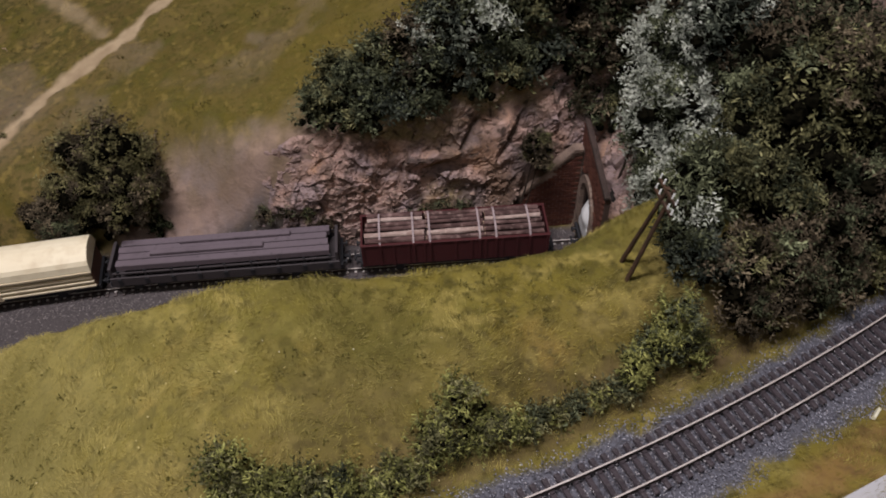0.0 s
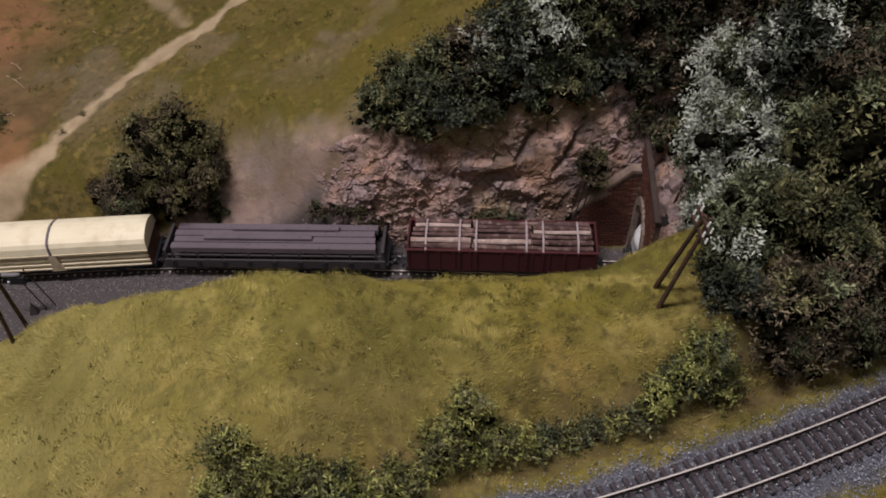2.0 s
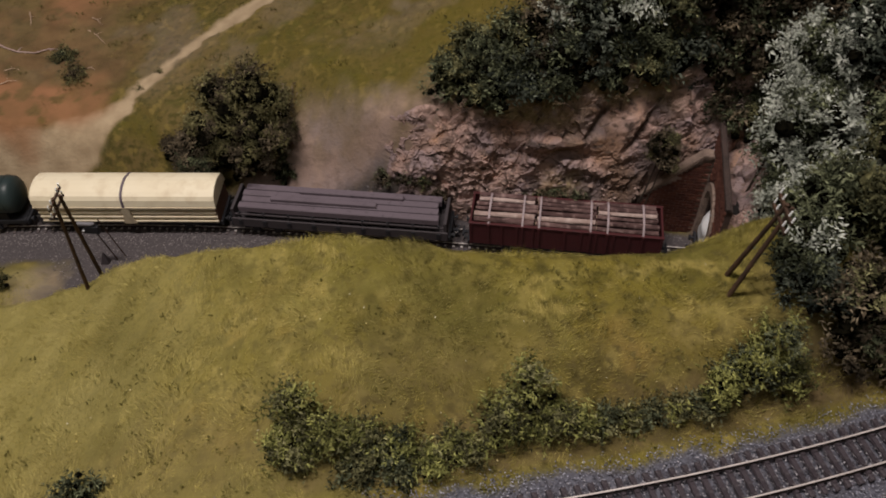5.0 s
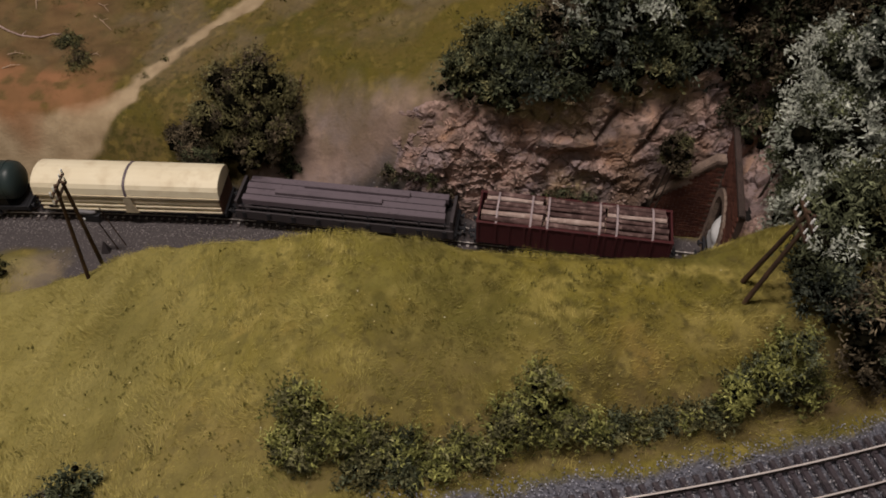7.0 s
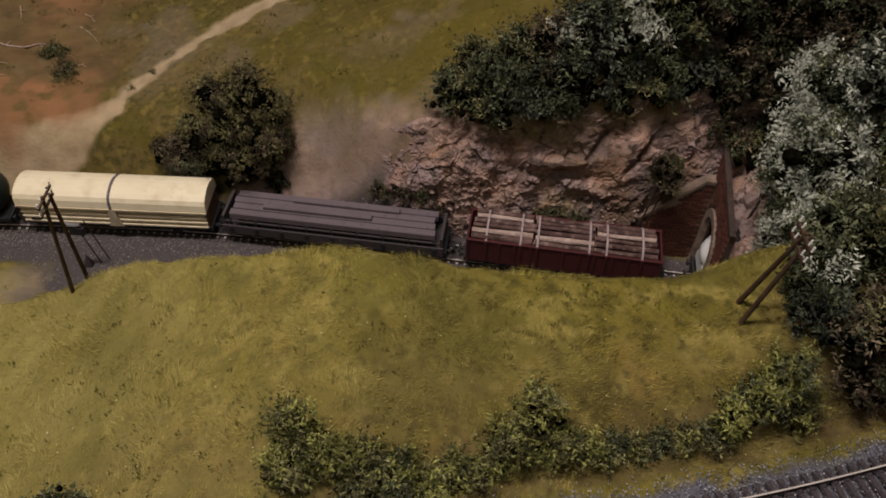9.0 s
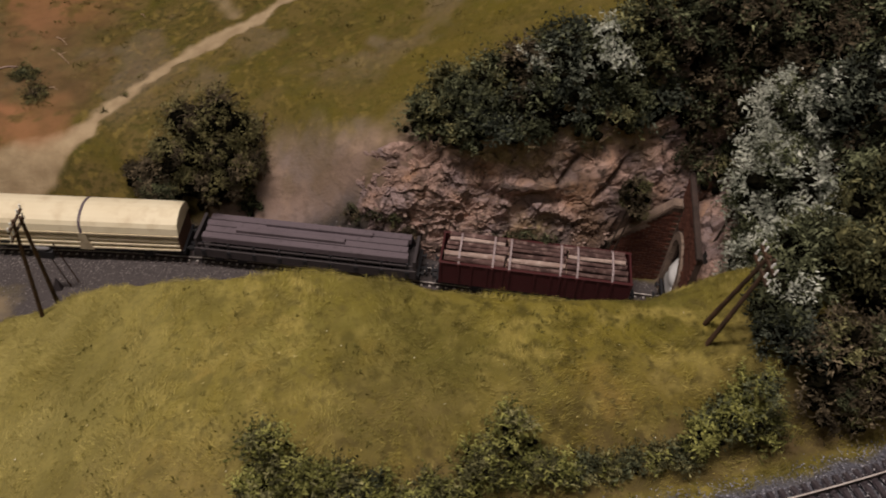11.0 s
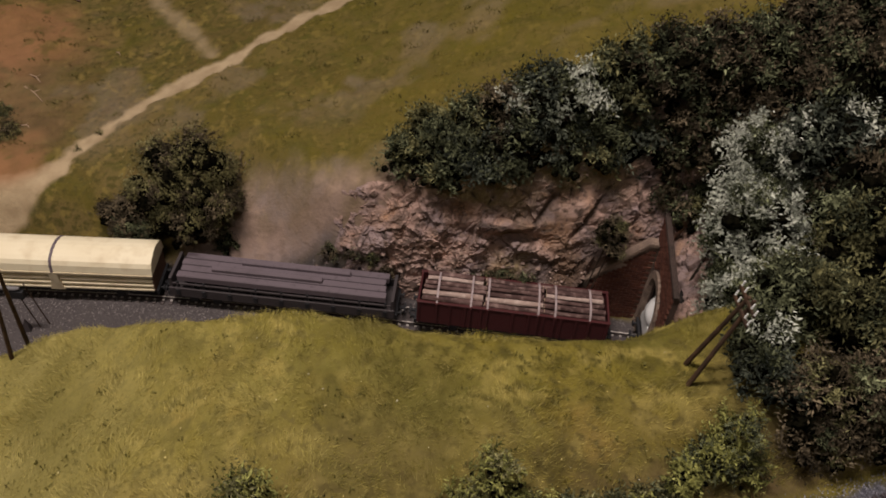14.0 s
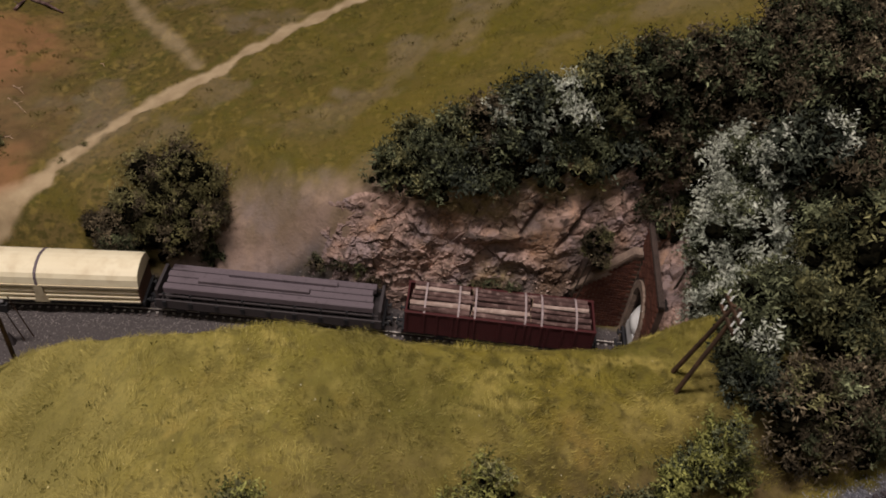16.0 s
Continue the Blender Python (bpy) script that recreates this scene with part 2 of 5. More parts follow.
BARK = material("bark", mottled((0.06, 0.042, 0.03), (0.03, 0.022, 0.016), 500), 0.9, bump=0.5)


def stone_tone(n, l, power):
    """A random tone for each stone; the higher the power, the fewer pale ones."""
    tone = n.new("ShaderNodeMath")
    tone.operation = "POWER"
    tone.inputs[1].default_value = power
    l.new(island(n), tone.inputs[0])
    return tone.outputs[0]


def pebble_colour(n, l, w):
    c = blend(n, l, stone_tone(n, l, 1.8), (0.080, 0.080, 0.104), (0.50, 0.50, 0.58))
    return blend(n, l, noise_fac(n, l, w, 25, 3, 0.45, 0.9), c, (0.165, 0.165, 0.198))


PEBBLE = material("ballast_stone", pebble_colour, 0.85)
PEBBLE_DARK = material("ballast_dark", lambda n, l, w: blend(n, l, island(n), (0.055, 0.048, 0.050), (0.30, 0.265, 0.260)), 0.9)
PEBBLE_INNER = material("ballast_oily", lambda n, l, w: blend(n, l, stone_tone(n, l, 4.0), (0.062, 0.055, 0.066), (0.60, 0.57, 0.60)), 0.9)
SLEEPER = material("sleeper", mottled((0.066, 0.052, 0.060), (0.042, 0.033, 0.039), 120, (0.11, 0.095, 0.10), 500), 0.85, bump=0.4)
# the glint on the rail chairs, painted as a pale colour
CHAIR_GLINT = material("rail_chair_glint", mottled((0.62, 0.58, 0.55), (0.40, 0.36, 0.34), 200), 0.6)
SLEEPER_PALE = material("sleeper_dark", mottled((0.115, 0.092, 0.090), (0.070, 0.056, 0.056), 200), 0.85, bump=0.4)
RAIL_SIDE = material("rail_side", mottled((0.045, 0.032, 0.030), (0.030, 0.022, 0.022), 200), 0.7)
RAIL_TOP = material("rail_top", mottled((0.82, 0.74, 0.70), (0.68, 0.60, 0.57), 90), 0.40, metal=0.3)
BRICK = material("brick", lambda n, l, w: blend(n, l, n.new("ShaderNodeObjectInfo").outputs["Random"], (0.085, 0.030, 0.022), (0.16, 0.060, 0.040)), 0.85, bump=0.5, bump_scale=1500)
MORTAR = material("mortar", mottled((0.42, 0.33, 0.28), (0.16, 0.115, 0.095), 60), 0.95, bump=0.3)
# mortar of the headwall, darkened because that face lies in shadow
MORTAR_SHADED = material("shaded_mortar", mottled((0.10, 0.065, 0.055), (0.055, 0.036, 0.032), 60), 0.95, bump=0.3)
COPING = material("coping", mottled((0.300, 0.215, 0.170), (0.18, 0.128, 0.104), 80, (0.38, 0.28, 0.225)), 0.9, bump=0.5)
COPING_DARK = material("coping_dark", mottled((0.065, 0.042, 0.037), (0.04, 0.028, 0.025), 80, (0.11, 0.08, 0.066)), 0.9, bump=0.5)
# near black stands in for the shade inside the bore
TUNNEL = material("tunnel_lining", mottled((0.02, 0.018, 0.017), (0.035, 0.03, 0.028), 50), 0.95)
POLE = material("pole_wood", mottled((0.085, 0.046, 0.028), (0.042, 0.025, 0.018), 120), 0.8, bump=0.3)
PORCELAIN = material("porcelain", mottled((0.85, 0.85, 0.84), (0.75, 0.76, 0.76), 300), 0.25, spec=0.6)


def paint(name, c, rough=0.45, dirt=0.35, metal=0.0):
    d = tuple(0.45 * v + 0.012 for v in c)

    def build(n, l, w):
        k = blend(n, l, noise_fac(n, l, w, 40, 5, 0.48, 0.75), c, tuple(v * (1 - dirt * 0.6) for v in c))
        return blend(n, l, noise_fac(n, l, w, 260, 4, 0.58, 0.8), k, d)

    return material(name, build, rough, metal, bump=0.08, bump_scale=900)


WHITE = material("white_paint", mottled((0.90, 0.90, 0.91), (0.84, 0.84, 0.85), 40, (0.76, 0.74, 0.73), 160), 0.35, bump=0.05, bump_scale=900)
BLACK = paint("black_frame", (0.022, 0.022, 0.026), 0.6)
GREY_DARK = paint("dark_grey_paint", (0.060, 0.050, 0.054), 0.6)
GREY_BEAM = paint("grey_beam", (0.150, 0.118, 0.138), 0.6)
GREY_LAMP = paint("pale_grey_lamp", (0.20, 0.19, 0.20), 0.5)
MAROON = paint("maroon_paint", (0.075, 0.018, 0.020), 0.55)
HOOD = paint("blue_grey_hood", (0.046, 0.062, 0.108), 0.38)
BLUE_DARK = paint("dark_blue_paint", (0.030, 0.040, 0.070), 0.5)
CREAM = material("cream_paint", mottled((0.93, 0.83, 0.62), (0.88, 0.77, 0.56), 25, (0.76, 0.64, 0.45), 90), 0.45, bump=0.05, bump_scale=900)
# darker copy of the cream: shade on the sides and between ribs painted in
CREAM_SHADED = material("cream_shaded", mottled((0.62, 0.53, 0.38), (0.54, 0.45, 0.32), 25, (0.40, 0.32, 0.22), 90), 0.55, bump=0.05, bump_scale=900)
VAN_END = paint("brown_end", (0.17, 0.085, 0.058), 0.6)
TANK_GREEN = paint("dark_green_tank", (0.030, 0.045, 0.045), 0.4)
WALKWAY = paint("walkway_grey", (0.055, 0.06, 0.075), 0.6)
STEEL = material("steel_wheel", mottled((0.20, 0.19, 0.18), (0.12, 0.11, 0.105), 300), 0.4, metal=0.8)
LOG_PALE = material("log_peeled", mottled((0.54, 0.41, 0.37), (0.34, 0.23, 0.20), 60, (0.66, 0.53, 0.48), 260), 0.7, bump=0.4)
LOG = material("log_bark", mottled((0.16, 0.092, 0.086), (0.070, 0.038, 0.036), 90, (0.34, 0.23, 0.21), 200), 0.85, bump=0.6, bump_scale=900)
LOG_END = material("log_end", mottled((0.52, 0.38, 0.27), (0.42, 0.29, 0.20), 300), 0.85)
STRAP = material("strap", mottled((0.44, 0.35, 0.36), (0.33, 0.26, 0.27), 200), 0.7)
BOARD = material("baseboard_ply", mottled((0.33, 0.24, 0.15), (0.26, 0.18, 0.11), 12), 0.7)
BOARD_GREY = material("pale_board", mottled((0.55, 0.54, 0.56), (0.47, 0.46, 0.48), 20), 0.7)
YELLOW = material("flower_yellow", mottled((0.72, 0.56, 0.16), (0.80, 0.70, 0.40), 500), 0.7)
PALE_PETAL = material("flower_pale", mottled((0.80, 0.77, 0.62), (0.70, 0.66, 0.48), 500), 0.7)

# ---------- building blocks (millimetres) ----------


class Shape:
    """Collects vertices and faces in millimetres."""

    def __init__(self):
        self.v, self.f = [], []

    def add(self, verts, faces):
        n = len(self.v)
        self.v += [tuple(p) for p in verts]
        self.f += [tuple(i + n for i in face) for face in faces]
        return self

    def box(self, x0, x1, y0, y1, z0, z1, taper=0.0):
        t = taper
        self.add([(x0, y0, z0), (x1, y0, z0), (x1, y1, z0), (x0, y1, z0), (x0 + t, y0 + t, z1), (x1 - t, y0 + t, z1), (x1 - t, y1 - t, z1), (x0 + t, y1 - t, z1)],
                 [(3, 2, 1, 0), (4, 5, 6, 7), (0, 1, 5, 4), (1, 2, 6, 5), (2, 3, 7, 6), (3, 0, 4, 7)])
        return self

    def prism(self, outline, x0, x1):
        """An outline of (y, z), counter-clockwise seen from +x, drawn out along x."""
        n = len(outline)
        self.add([(x0, y, z) for y, z in outline] + [(x1, y, z) for y, z in outline],
                 [tuple(range(n))[::-1], tuple(range(n, 2 * n))] + [(i, (i + 1) % n, n + (i + 1) % n, n + i) for i in range(n)])
        return self

    def slab(self, outline, y0, y1):
        """An outline of (x, z) drawn out along y."""
        n = len(outline)
        self.add([(x, y0, z) for x, z in outline] + [(x, y1, z) for x, z in outline],
                 [tuple(range(n)), tuple(range(n, 2 * n))[::-1]] + [((i + 1) % n, i, n + i, n + (i + 1) % n) for i in range(n)])
        return self

    def rod(self, a, b, r0, r1=None, sides=10, caps=True):
        a, b = Vector(a), Vector(b)
        r1 = r0 if r1 is None else r1
        turn = (b - a).to_track_quat("Z", "Y").to_matrix()
        ring = [turn @ Vector((math.cos(k * math.tau / sides), math.sin(k * math.tau / sides), 0)) for k in range(sides)]
        faces = [(k, (k + 1) % sides, sides + (k + 1) % sides, sides + k) for k in range(sides)]
        if caps:
            faces += [tuple(range(sides))[::-1], tuple(range(sides, 2 * sides))]
        self.add([a + p * r0 for p in ring] + [b + p * r1 for p in ring], faces)
        return self

    def lathe(self, profile, cx=0, cy=0, sides=28, axis="z"):
        """A profile of (radius, height) turned about an upright or lengthwise axis."""
        verts, faces = [], []
        for r, h in profile:
            for k in range(sides):
                a = k * math.tau / sides
                p, q = r * math.cos(a), r * math.sin(a)
                verts.append((cx + p, cy + q, h) if axis == "z" else (h, cx + p, cy + q))
        for i in range(len(profile) - 1):
            for k in range(sides):
                faces.append((i * sides + k, i * sides + (k + 1) % sides, (i + 1) * sides + (k + 1) % sides, (i + 1) * sides + k))
        faces += [tuple(range(sides))[::-1], tuple(range((len(profile) - 1) * sides, len(profile) * sides))]
        self.add(verts, faces)
        return self

    def mesh(self, name, mat, smooth=False):
        me = bpy.data.meshes.new(name)
        me.from_pydata([(x * 0.001, y * 0.001, z * 0.001) for x, y, z in self.v], [], self.f)
        me.materials.append(mat)
        if smooth:
            me.polygons.foreach_set("use_smooth", [True] * len(me.polygons))
            me.set_sharp_from_angle(angle=radians(38))
        me.update()
        return me


def part(name, shape, mat, parent, label="", bevel=0.0, smooth=False):
    ob = new(name, shape if isinstance(shape, bpy.types.Mesh) else shape.mesh(name, mat, smooth))
    ob.parent = parent
    if label:
        tagged(ob, label)
    if bevel:
        m = ob.modifiers.new("edge", "BEVEL")
        m.width, m.segments, m.limit_method, m.angle_limit = bevel * 0.001, 2, "ANGLE", radians(40)
    return ob


def thing(name, label, category, group="", kind="", at=None):
    ob = new(name)
    ob.empty_display_size = 0.01
    if at is not None:
        ob.matrix_world = at
    return tagged(ob, label, category, group, kind)


def raw_mesh(name, verts, faces, mat, smooth=False, attributes=()):
    """A mesh from numpy arrays (metres); faces all of one length."""
    me = bpy.data.meshes.new(name)
    verts, faces = np.asarray(verts, np.float32), np.asarray(faces, np.int32)
    k = faces.shape[1]
    me.vertices.add(len(verts))
    me.vertices.foreach_set("co", verts.ravel())
    me.loops.add(faces.size)
    me.loops.foreach_set("vertex_index", faces.ravel())
    me.polygons.add(len(faces))
    me.polygons.foreach_set("loop_start", np.arange(0, faces.size, k, dtype=np.int32))
    me.polygons.foreach_set("loop_total", np.full(len(faces), k, np.int32))
    me.polygons.foreach_set("use_smooth", np.full(len(faces), smooth))
    for key, values in attributes:
        me.attributes.new(key, "FLOAT", "POINT").data.foreach_set("value", np.asarray(values, np.float32).ravel())
    me.materials.append(mat)
    me.update(calc_edges=True)
    me.validate()
    return me

X0, X1, Y0, Y1 = -0.9, 0.8, -0.47, 0.75

# ---------- land ----------


def axis_steps(lo, hi, a, b, fine, coarse):
    out = list(np.arange(lo, a, coarse)) + list(np.arange(a, b, fine)) + list(np.arange(b, hi, coarse)) + [hi]
    return np.array(out)


def near_line(x, y, pts):
    """Distance to a line of points."""
    best = np.full(np.shape(x), 9.0)
    for (ax, ay), (bx, by) in zip(pts[:-1], pts[1:]):
        ux, uy = bx - ax, by - ay
        k = np.clip(((x - ax) * ux + (y - ay) * uy) / (ux * ux + uy * uy), 0, 1)
        best = np.minimum(best, np.hypot(x - ax - k * ux, y - ay - k * uy))
    return best


FOOTPATH = [(-0.47, 0.080), (-0.364, 0.084), (-0.325, 0.088), (-0.290, 0.096), (-0.262, 0.109), (-0.242, 0.142), (-0.219, 0.175), (-0.190, 0.204), (-0.160, 0.223), (-0.120, 0.253), (-0.095, 0.279), (-0.060, 0.307), (-0.027, 0.324), (0.0, 0.337), (0.12, 0.39)]
BRANCH = [(-0.143, 0.262), (-0.163, 0.294), (-0.180, 0.322), (-0.202, 0.348), (-0.224, 0.382), (-0.28, 0.50)]


def zones(x, y):
    """How much of each kind of surface the land has at a place."""
    wob = fbm(x * 60, y * 60, 3) - 0.47
    big = fbm(x * 18, y * 18, 4) - 0.47
    wide = 0.0072 + 0.008 * sstep(-0.235, -0.29, x)
    path = 1 - sstep(wide - 0.003, wide + 0.002, near_line(x, y, FOOTPATH) + 0.016 * wob)
    path = np.maximum(path, 0.5 * (1 - sstep(0.002, 0.012, near_line(x, y, BRANCH) + 0.014 * wob)))
    earth = sstep(0.060, 0.105, 0.118 - np.abs(y - 0.07) * 1.0 + 0.05 * big) * sstep(-0.155, -0.115, x + 0.05 * wob) * sstep(0.02, 0.03, y - track_y(x))
    earth = earth * (1 - sstep(0.072, 0.130, y + 0.05 * big + 0.04 * wob + 0.034 * sstep(-0.10, 0.0, x)))
    bare = 0.20 * sstep(0.03, 0.16, big) * sstep(0.11, 0.18, y)
    earth = np.maximum(earth, bare)
    earth = np.maximum(earth, 0.5 * sstep(-0.250, -0.285, x + 0.05 * wob) * (1 - sstep(-0.285, -0.335, x + 0.04 * wob)) * sstep(-0.085, -0.07, y) * (1 - sstep(-0.025, -0.008, y)))
    shade = sstep(0.250, 0.262, x) * sstep(-0.12, -0.06, y) * (1 - sstep(0.03, 0.06, y))
    earth = np.maximum(earth, shade)
    # brown dirt under the wood, with the trees' shade painted in as darker soil
    under = sstep(0.185, 0.225, x + 0.05 * big) * sstep(0.026, 0.034, y - near_y(x)) * (1 - sstep(-0.19, -0.16, y))
    soil = np.clip(under * (0.75 + 0.8 * wob), 0, 1)
    band = sstep(0.024, 0.032, y - near_y(x)) * (1 - sstep(0.050, 0.066, y - near_y(x) + 0.02 * wob)) * sstep(-0.10, 0.0, x)
    soil = np.maximum(soil, 0.62 * band)
    side = 0.45 * sstep(0.165, 0.225, x + 0.06 * big) * sstep(-0.15, -0.175, y + 0.04 * wob)
    soil = np.maximum(soil, side * sstep(0.024, 0.040, y - near_y(x)))
    worn = sstep(0.024, 0.040, y - near_y(x)) * (1 - sstep(0.060, 0.115, y - near_y(x) + 0.05 * big)) * sstep(-0.24, -0.10, x + 0.1 * big)
    soil = np.maximum(soil, 0.34 * worn)
    clay = 0.72 * (1 - sstep(0.015, 0.085, np.hypot((x + 0.350) * 0.9, y - 0.315) + 0.09 * big))
    dirt = 1 - sstep(0.035, 0.115, np.hypot((x + 0.365) * 0.75, y - 0.205) + 0.10 * big + 0.03 * wob)
    soil = np.maximum(soil, 0.80 * dirt)
    clay = np.maximum(clay, 0.22 * dirt)
    clay = np.maximum(clay, 0.40 * sstep(-0.030, -0.045, y - near_y(x) + 0.01 * wob) * sstep(0.05, 0.2, x))
    clay = np.maximum(clay, 0.92 * (1 - sstep(0.014, 0.040, np.hypot((x + 0.348) * 0.55, y - 0.134) + 0.06 * big)))
    clay = clay * (1 - 0.7 * sstep(0.02, 0.10, wob + 0.5 * big))
    grit = (1 - sstep(0.020, 0.034, np.abs(y - track_y(x)) + 0.02 * wob)) * sstep(0.2575, 0.2535, x)
    grit = np.maximum(grit, sstep(-0.100, -0.088, y + 0.012 * wob) * (1 - sstep(0.02, 0.032, y - track_y(x))) * sstep(0.2575, 0.2535, x) * np.maximum(sstep(-0.310, -0.265, x + 0.06 * wob), sstep(-0.014, -0.004, y + 0.02 * wob)) * (1 - sstep(0.238, 0.248, x) * sstep(-0.044, -0.052, y)))
    edge = np.abs(y - near_y(x)) + 0.018 * wob + 0.0055 * sstep(0.0, 0.01, y - near_y(x))
    grit = np.maximum(grit, 1 - sstep(0.0235, 0.030, edge))
    return path, earth, clay, grit, soil


def fine_ground(x, y):
    """Height of the land with its small lumps and the trodden path."""
    p, e, c, g, s = zones(x, y)
    far = sstep(-0.03, 0.05, y)
    lumps = (0.0028 + 0.0012 * far) * (fbm(x * 120, y * 120, 5) - 0.47) + (0.0068 + 0.0015 * far) * (fbm(x * 45, y * 45, 3) - 0.47)
    return ground(x, y) + lumps * (1 - g) * (1 - 0.6 * p) - 0.0012 * p


xs, ys = axis_steps(X0, X1, -0.46, 0.42, 0.0032, 0.02), axis_steps(Y0, Y1, -0.36, 0.44, 0.0032, 0.02)
xs = np.sort(np.r_[xs[np.abs(xs - 0.2575) > 0.0035], 0.2553, 0.2597])
GX, GY = np.meshgrid(xs, ys, indexing="ij")
GZ = ground(GX, GY)
path_z, earth_z, clay_z, grit_z, soil_z = zones(GX, GY)
GZ = fine_ground(GX, GY)
nx, ny = GX.shape
I, J = np.meshgrid(np.arange(nx - 1), np.arange(ny - 1), indexing="ij")
quads = np.stack([I * ny + J, (I + 1) * ny + J, (I + 1) * ny + J + 1, I * ny + J + 1], -1).reshape(-1, 4)
mid_x, mid_y = (xs[:-1] + xs[1:]) / 2, (ys[:-1] + ys[1:]) / 2
hole = ((np.abs(mid_x - 0.2575) < 0.0025)[:, None] & (np.abs(mid_y + 0.0235) < 0.0245)[None, :]).reshape(-1)
far = sstep(-0.03, 0.0, GY)
land = new("ground", raw_mesh("ground", np.stack([GX, GY, GZ], -1).reshape(-1, 3), quads[~hole], LAND, True,
                              (("path", path_z), ("earth", earth_z), ("clay", clay_z), ("grit", grit_z), ("soil", soil_z), ("far", far))))
tagged(land, "modelled hills with olive static grass, bare earth and paths", "ground", kind="structure")

# ---------- baseboard ----------
board = thing("layout_baseboard", "plywood baseboard carrying the model railway landscape", "baseboard", kind="structure")
upright.add(board)
deck_edge = [LEVEL @ Vector((x, y, 0.0)) for x, y in ((X0, Y0), (X1, Y0), (X1, Y1), (X0, Y1))]
deck_x, deck_y = [1000 * p.x for p in deck_edge], [1000 * p.y for p in deck_edge]
part("deck", Shape().box(min(deck_x) + 30, max(deck_x) - 4, min(deck_y) + 4, max(deck_y) - 30, -140, -122), BOARD, board)


def fascia(x_a, y_a, x_b, y_b):
    """A board along one edge, cut to the line of the land."""
    n = 80
    verts, faces = [], []
    dx, dy = x_b - x_a, y_b - y_a
    size = math.hypot(dx, dy)
    ox, oy = dy / size * 0.006, -dx / size * 0.006
    for i in range(n + 1):
        x, y = x_a + dx * i / n, y_a + dy * i / n
        p = LEVEL @ Vector((x, y, float(fine_ground(x, y)) - 0.0005))
        verts += [(p.x, p.y, -0.145), p, (p.x + ox, p.y + oy, p.z), (p.x + ox, p.y + oy, -0.145)]
    for i in range(n):
        for k in range(4):
            a, b = 4 * i + k, 4 * i + (k + 1) % 4
            faces.append((a, b, b + 4, a + 4))
    return raw_mesh("fascia", verts, faces, BOARD)


for line in ((X0, Y0, X1, Y0), (X1, Y0, X1, Y1), (X1, Y1, X0, Y1), (X0, Y1, X0, Y0)):
    part("fascia", fascia(*line), BOARD, board)

# ---------- rock face of the cutting ----------


def pebbles(name, places, sizes, mat, rng):
    """Many small angular stones in one mesh."""
    n = len(places)
    octa = np.array([(1, 0, 0), (-1, 0, 0), (0, 1, 0), (0, -1, 0), (0, 0, 1), (0, 0, -1)], float)
    tri = np.array([(0, 2, 4), (2, 1, 4), (1, 3, 4), (3, 0, 4), (2, 0, 5), (1, 2, 5), (3, 1, 5), (0, 3, 5)])
    a = rng.uniform(0, 6.28, n)
    v = octa[None] * rng.uniform(0.6, 1.25, (n, 6, 1)) * sizes[:, None, None]
    v[:, :, 2] *= 0.75
    c, s = np.cos(a)[:, None], np.sin(a)[:, None]
    v = np.stack([v[:, :, 0] * c - v[:, :, 1] * s, v[:, :, 0] * s + v[:, :, 1] * c, v[:, :, 2] + 0.35 * v[:, :, 0]], -1) + places[:, None]
    faces = (tri[None] + 6 * np.arange(n)[:, None, None]).reshape(-1, 3)
    return raw_mesh(name, v.reshape(-1, 3), faces, mat)


def cells(x, y, z, size):
    """Cell random value and distance from the crack, for cells of a size in mm."""
    p = Vector((x / size, y / size, z / size))
    dist, pts = noise.voronoi(p, distance_metric="DISTANCE")
    c = pts[0]
    tilt = (p.x - c.x) * noise.noise(c * 5.1) + (p.z - c.z) * noise.noise(c * 3.7 + Vector((9, 2, 4)))
    return noise.noise(c * 7.7), dist[1] - dist[0], tilt


def bump_at(v, mid, width, power=2):
    return math.exp(-abs((v - mid) / width) ** power)


def slab_at(x, z):
    return bump_at(x - 170 - 0.35 * (z - 102), 0, 14, 4) * bump_at(z, 102, 19, 4)


loose_stones = []


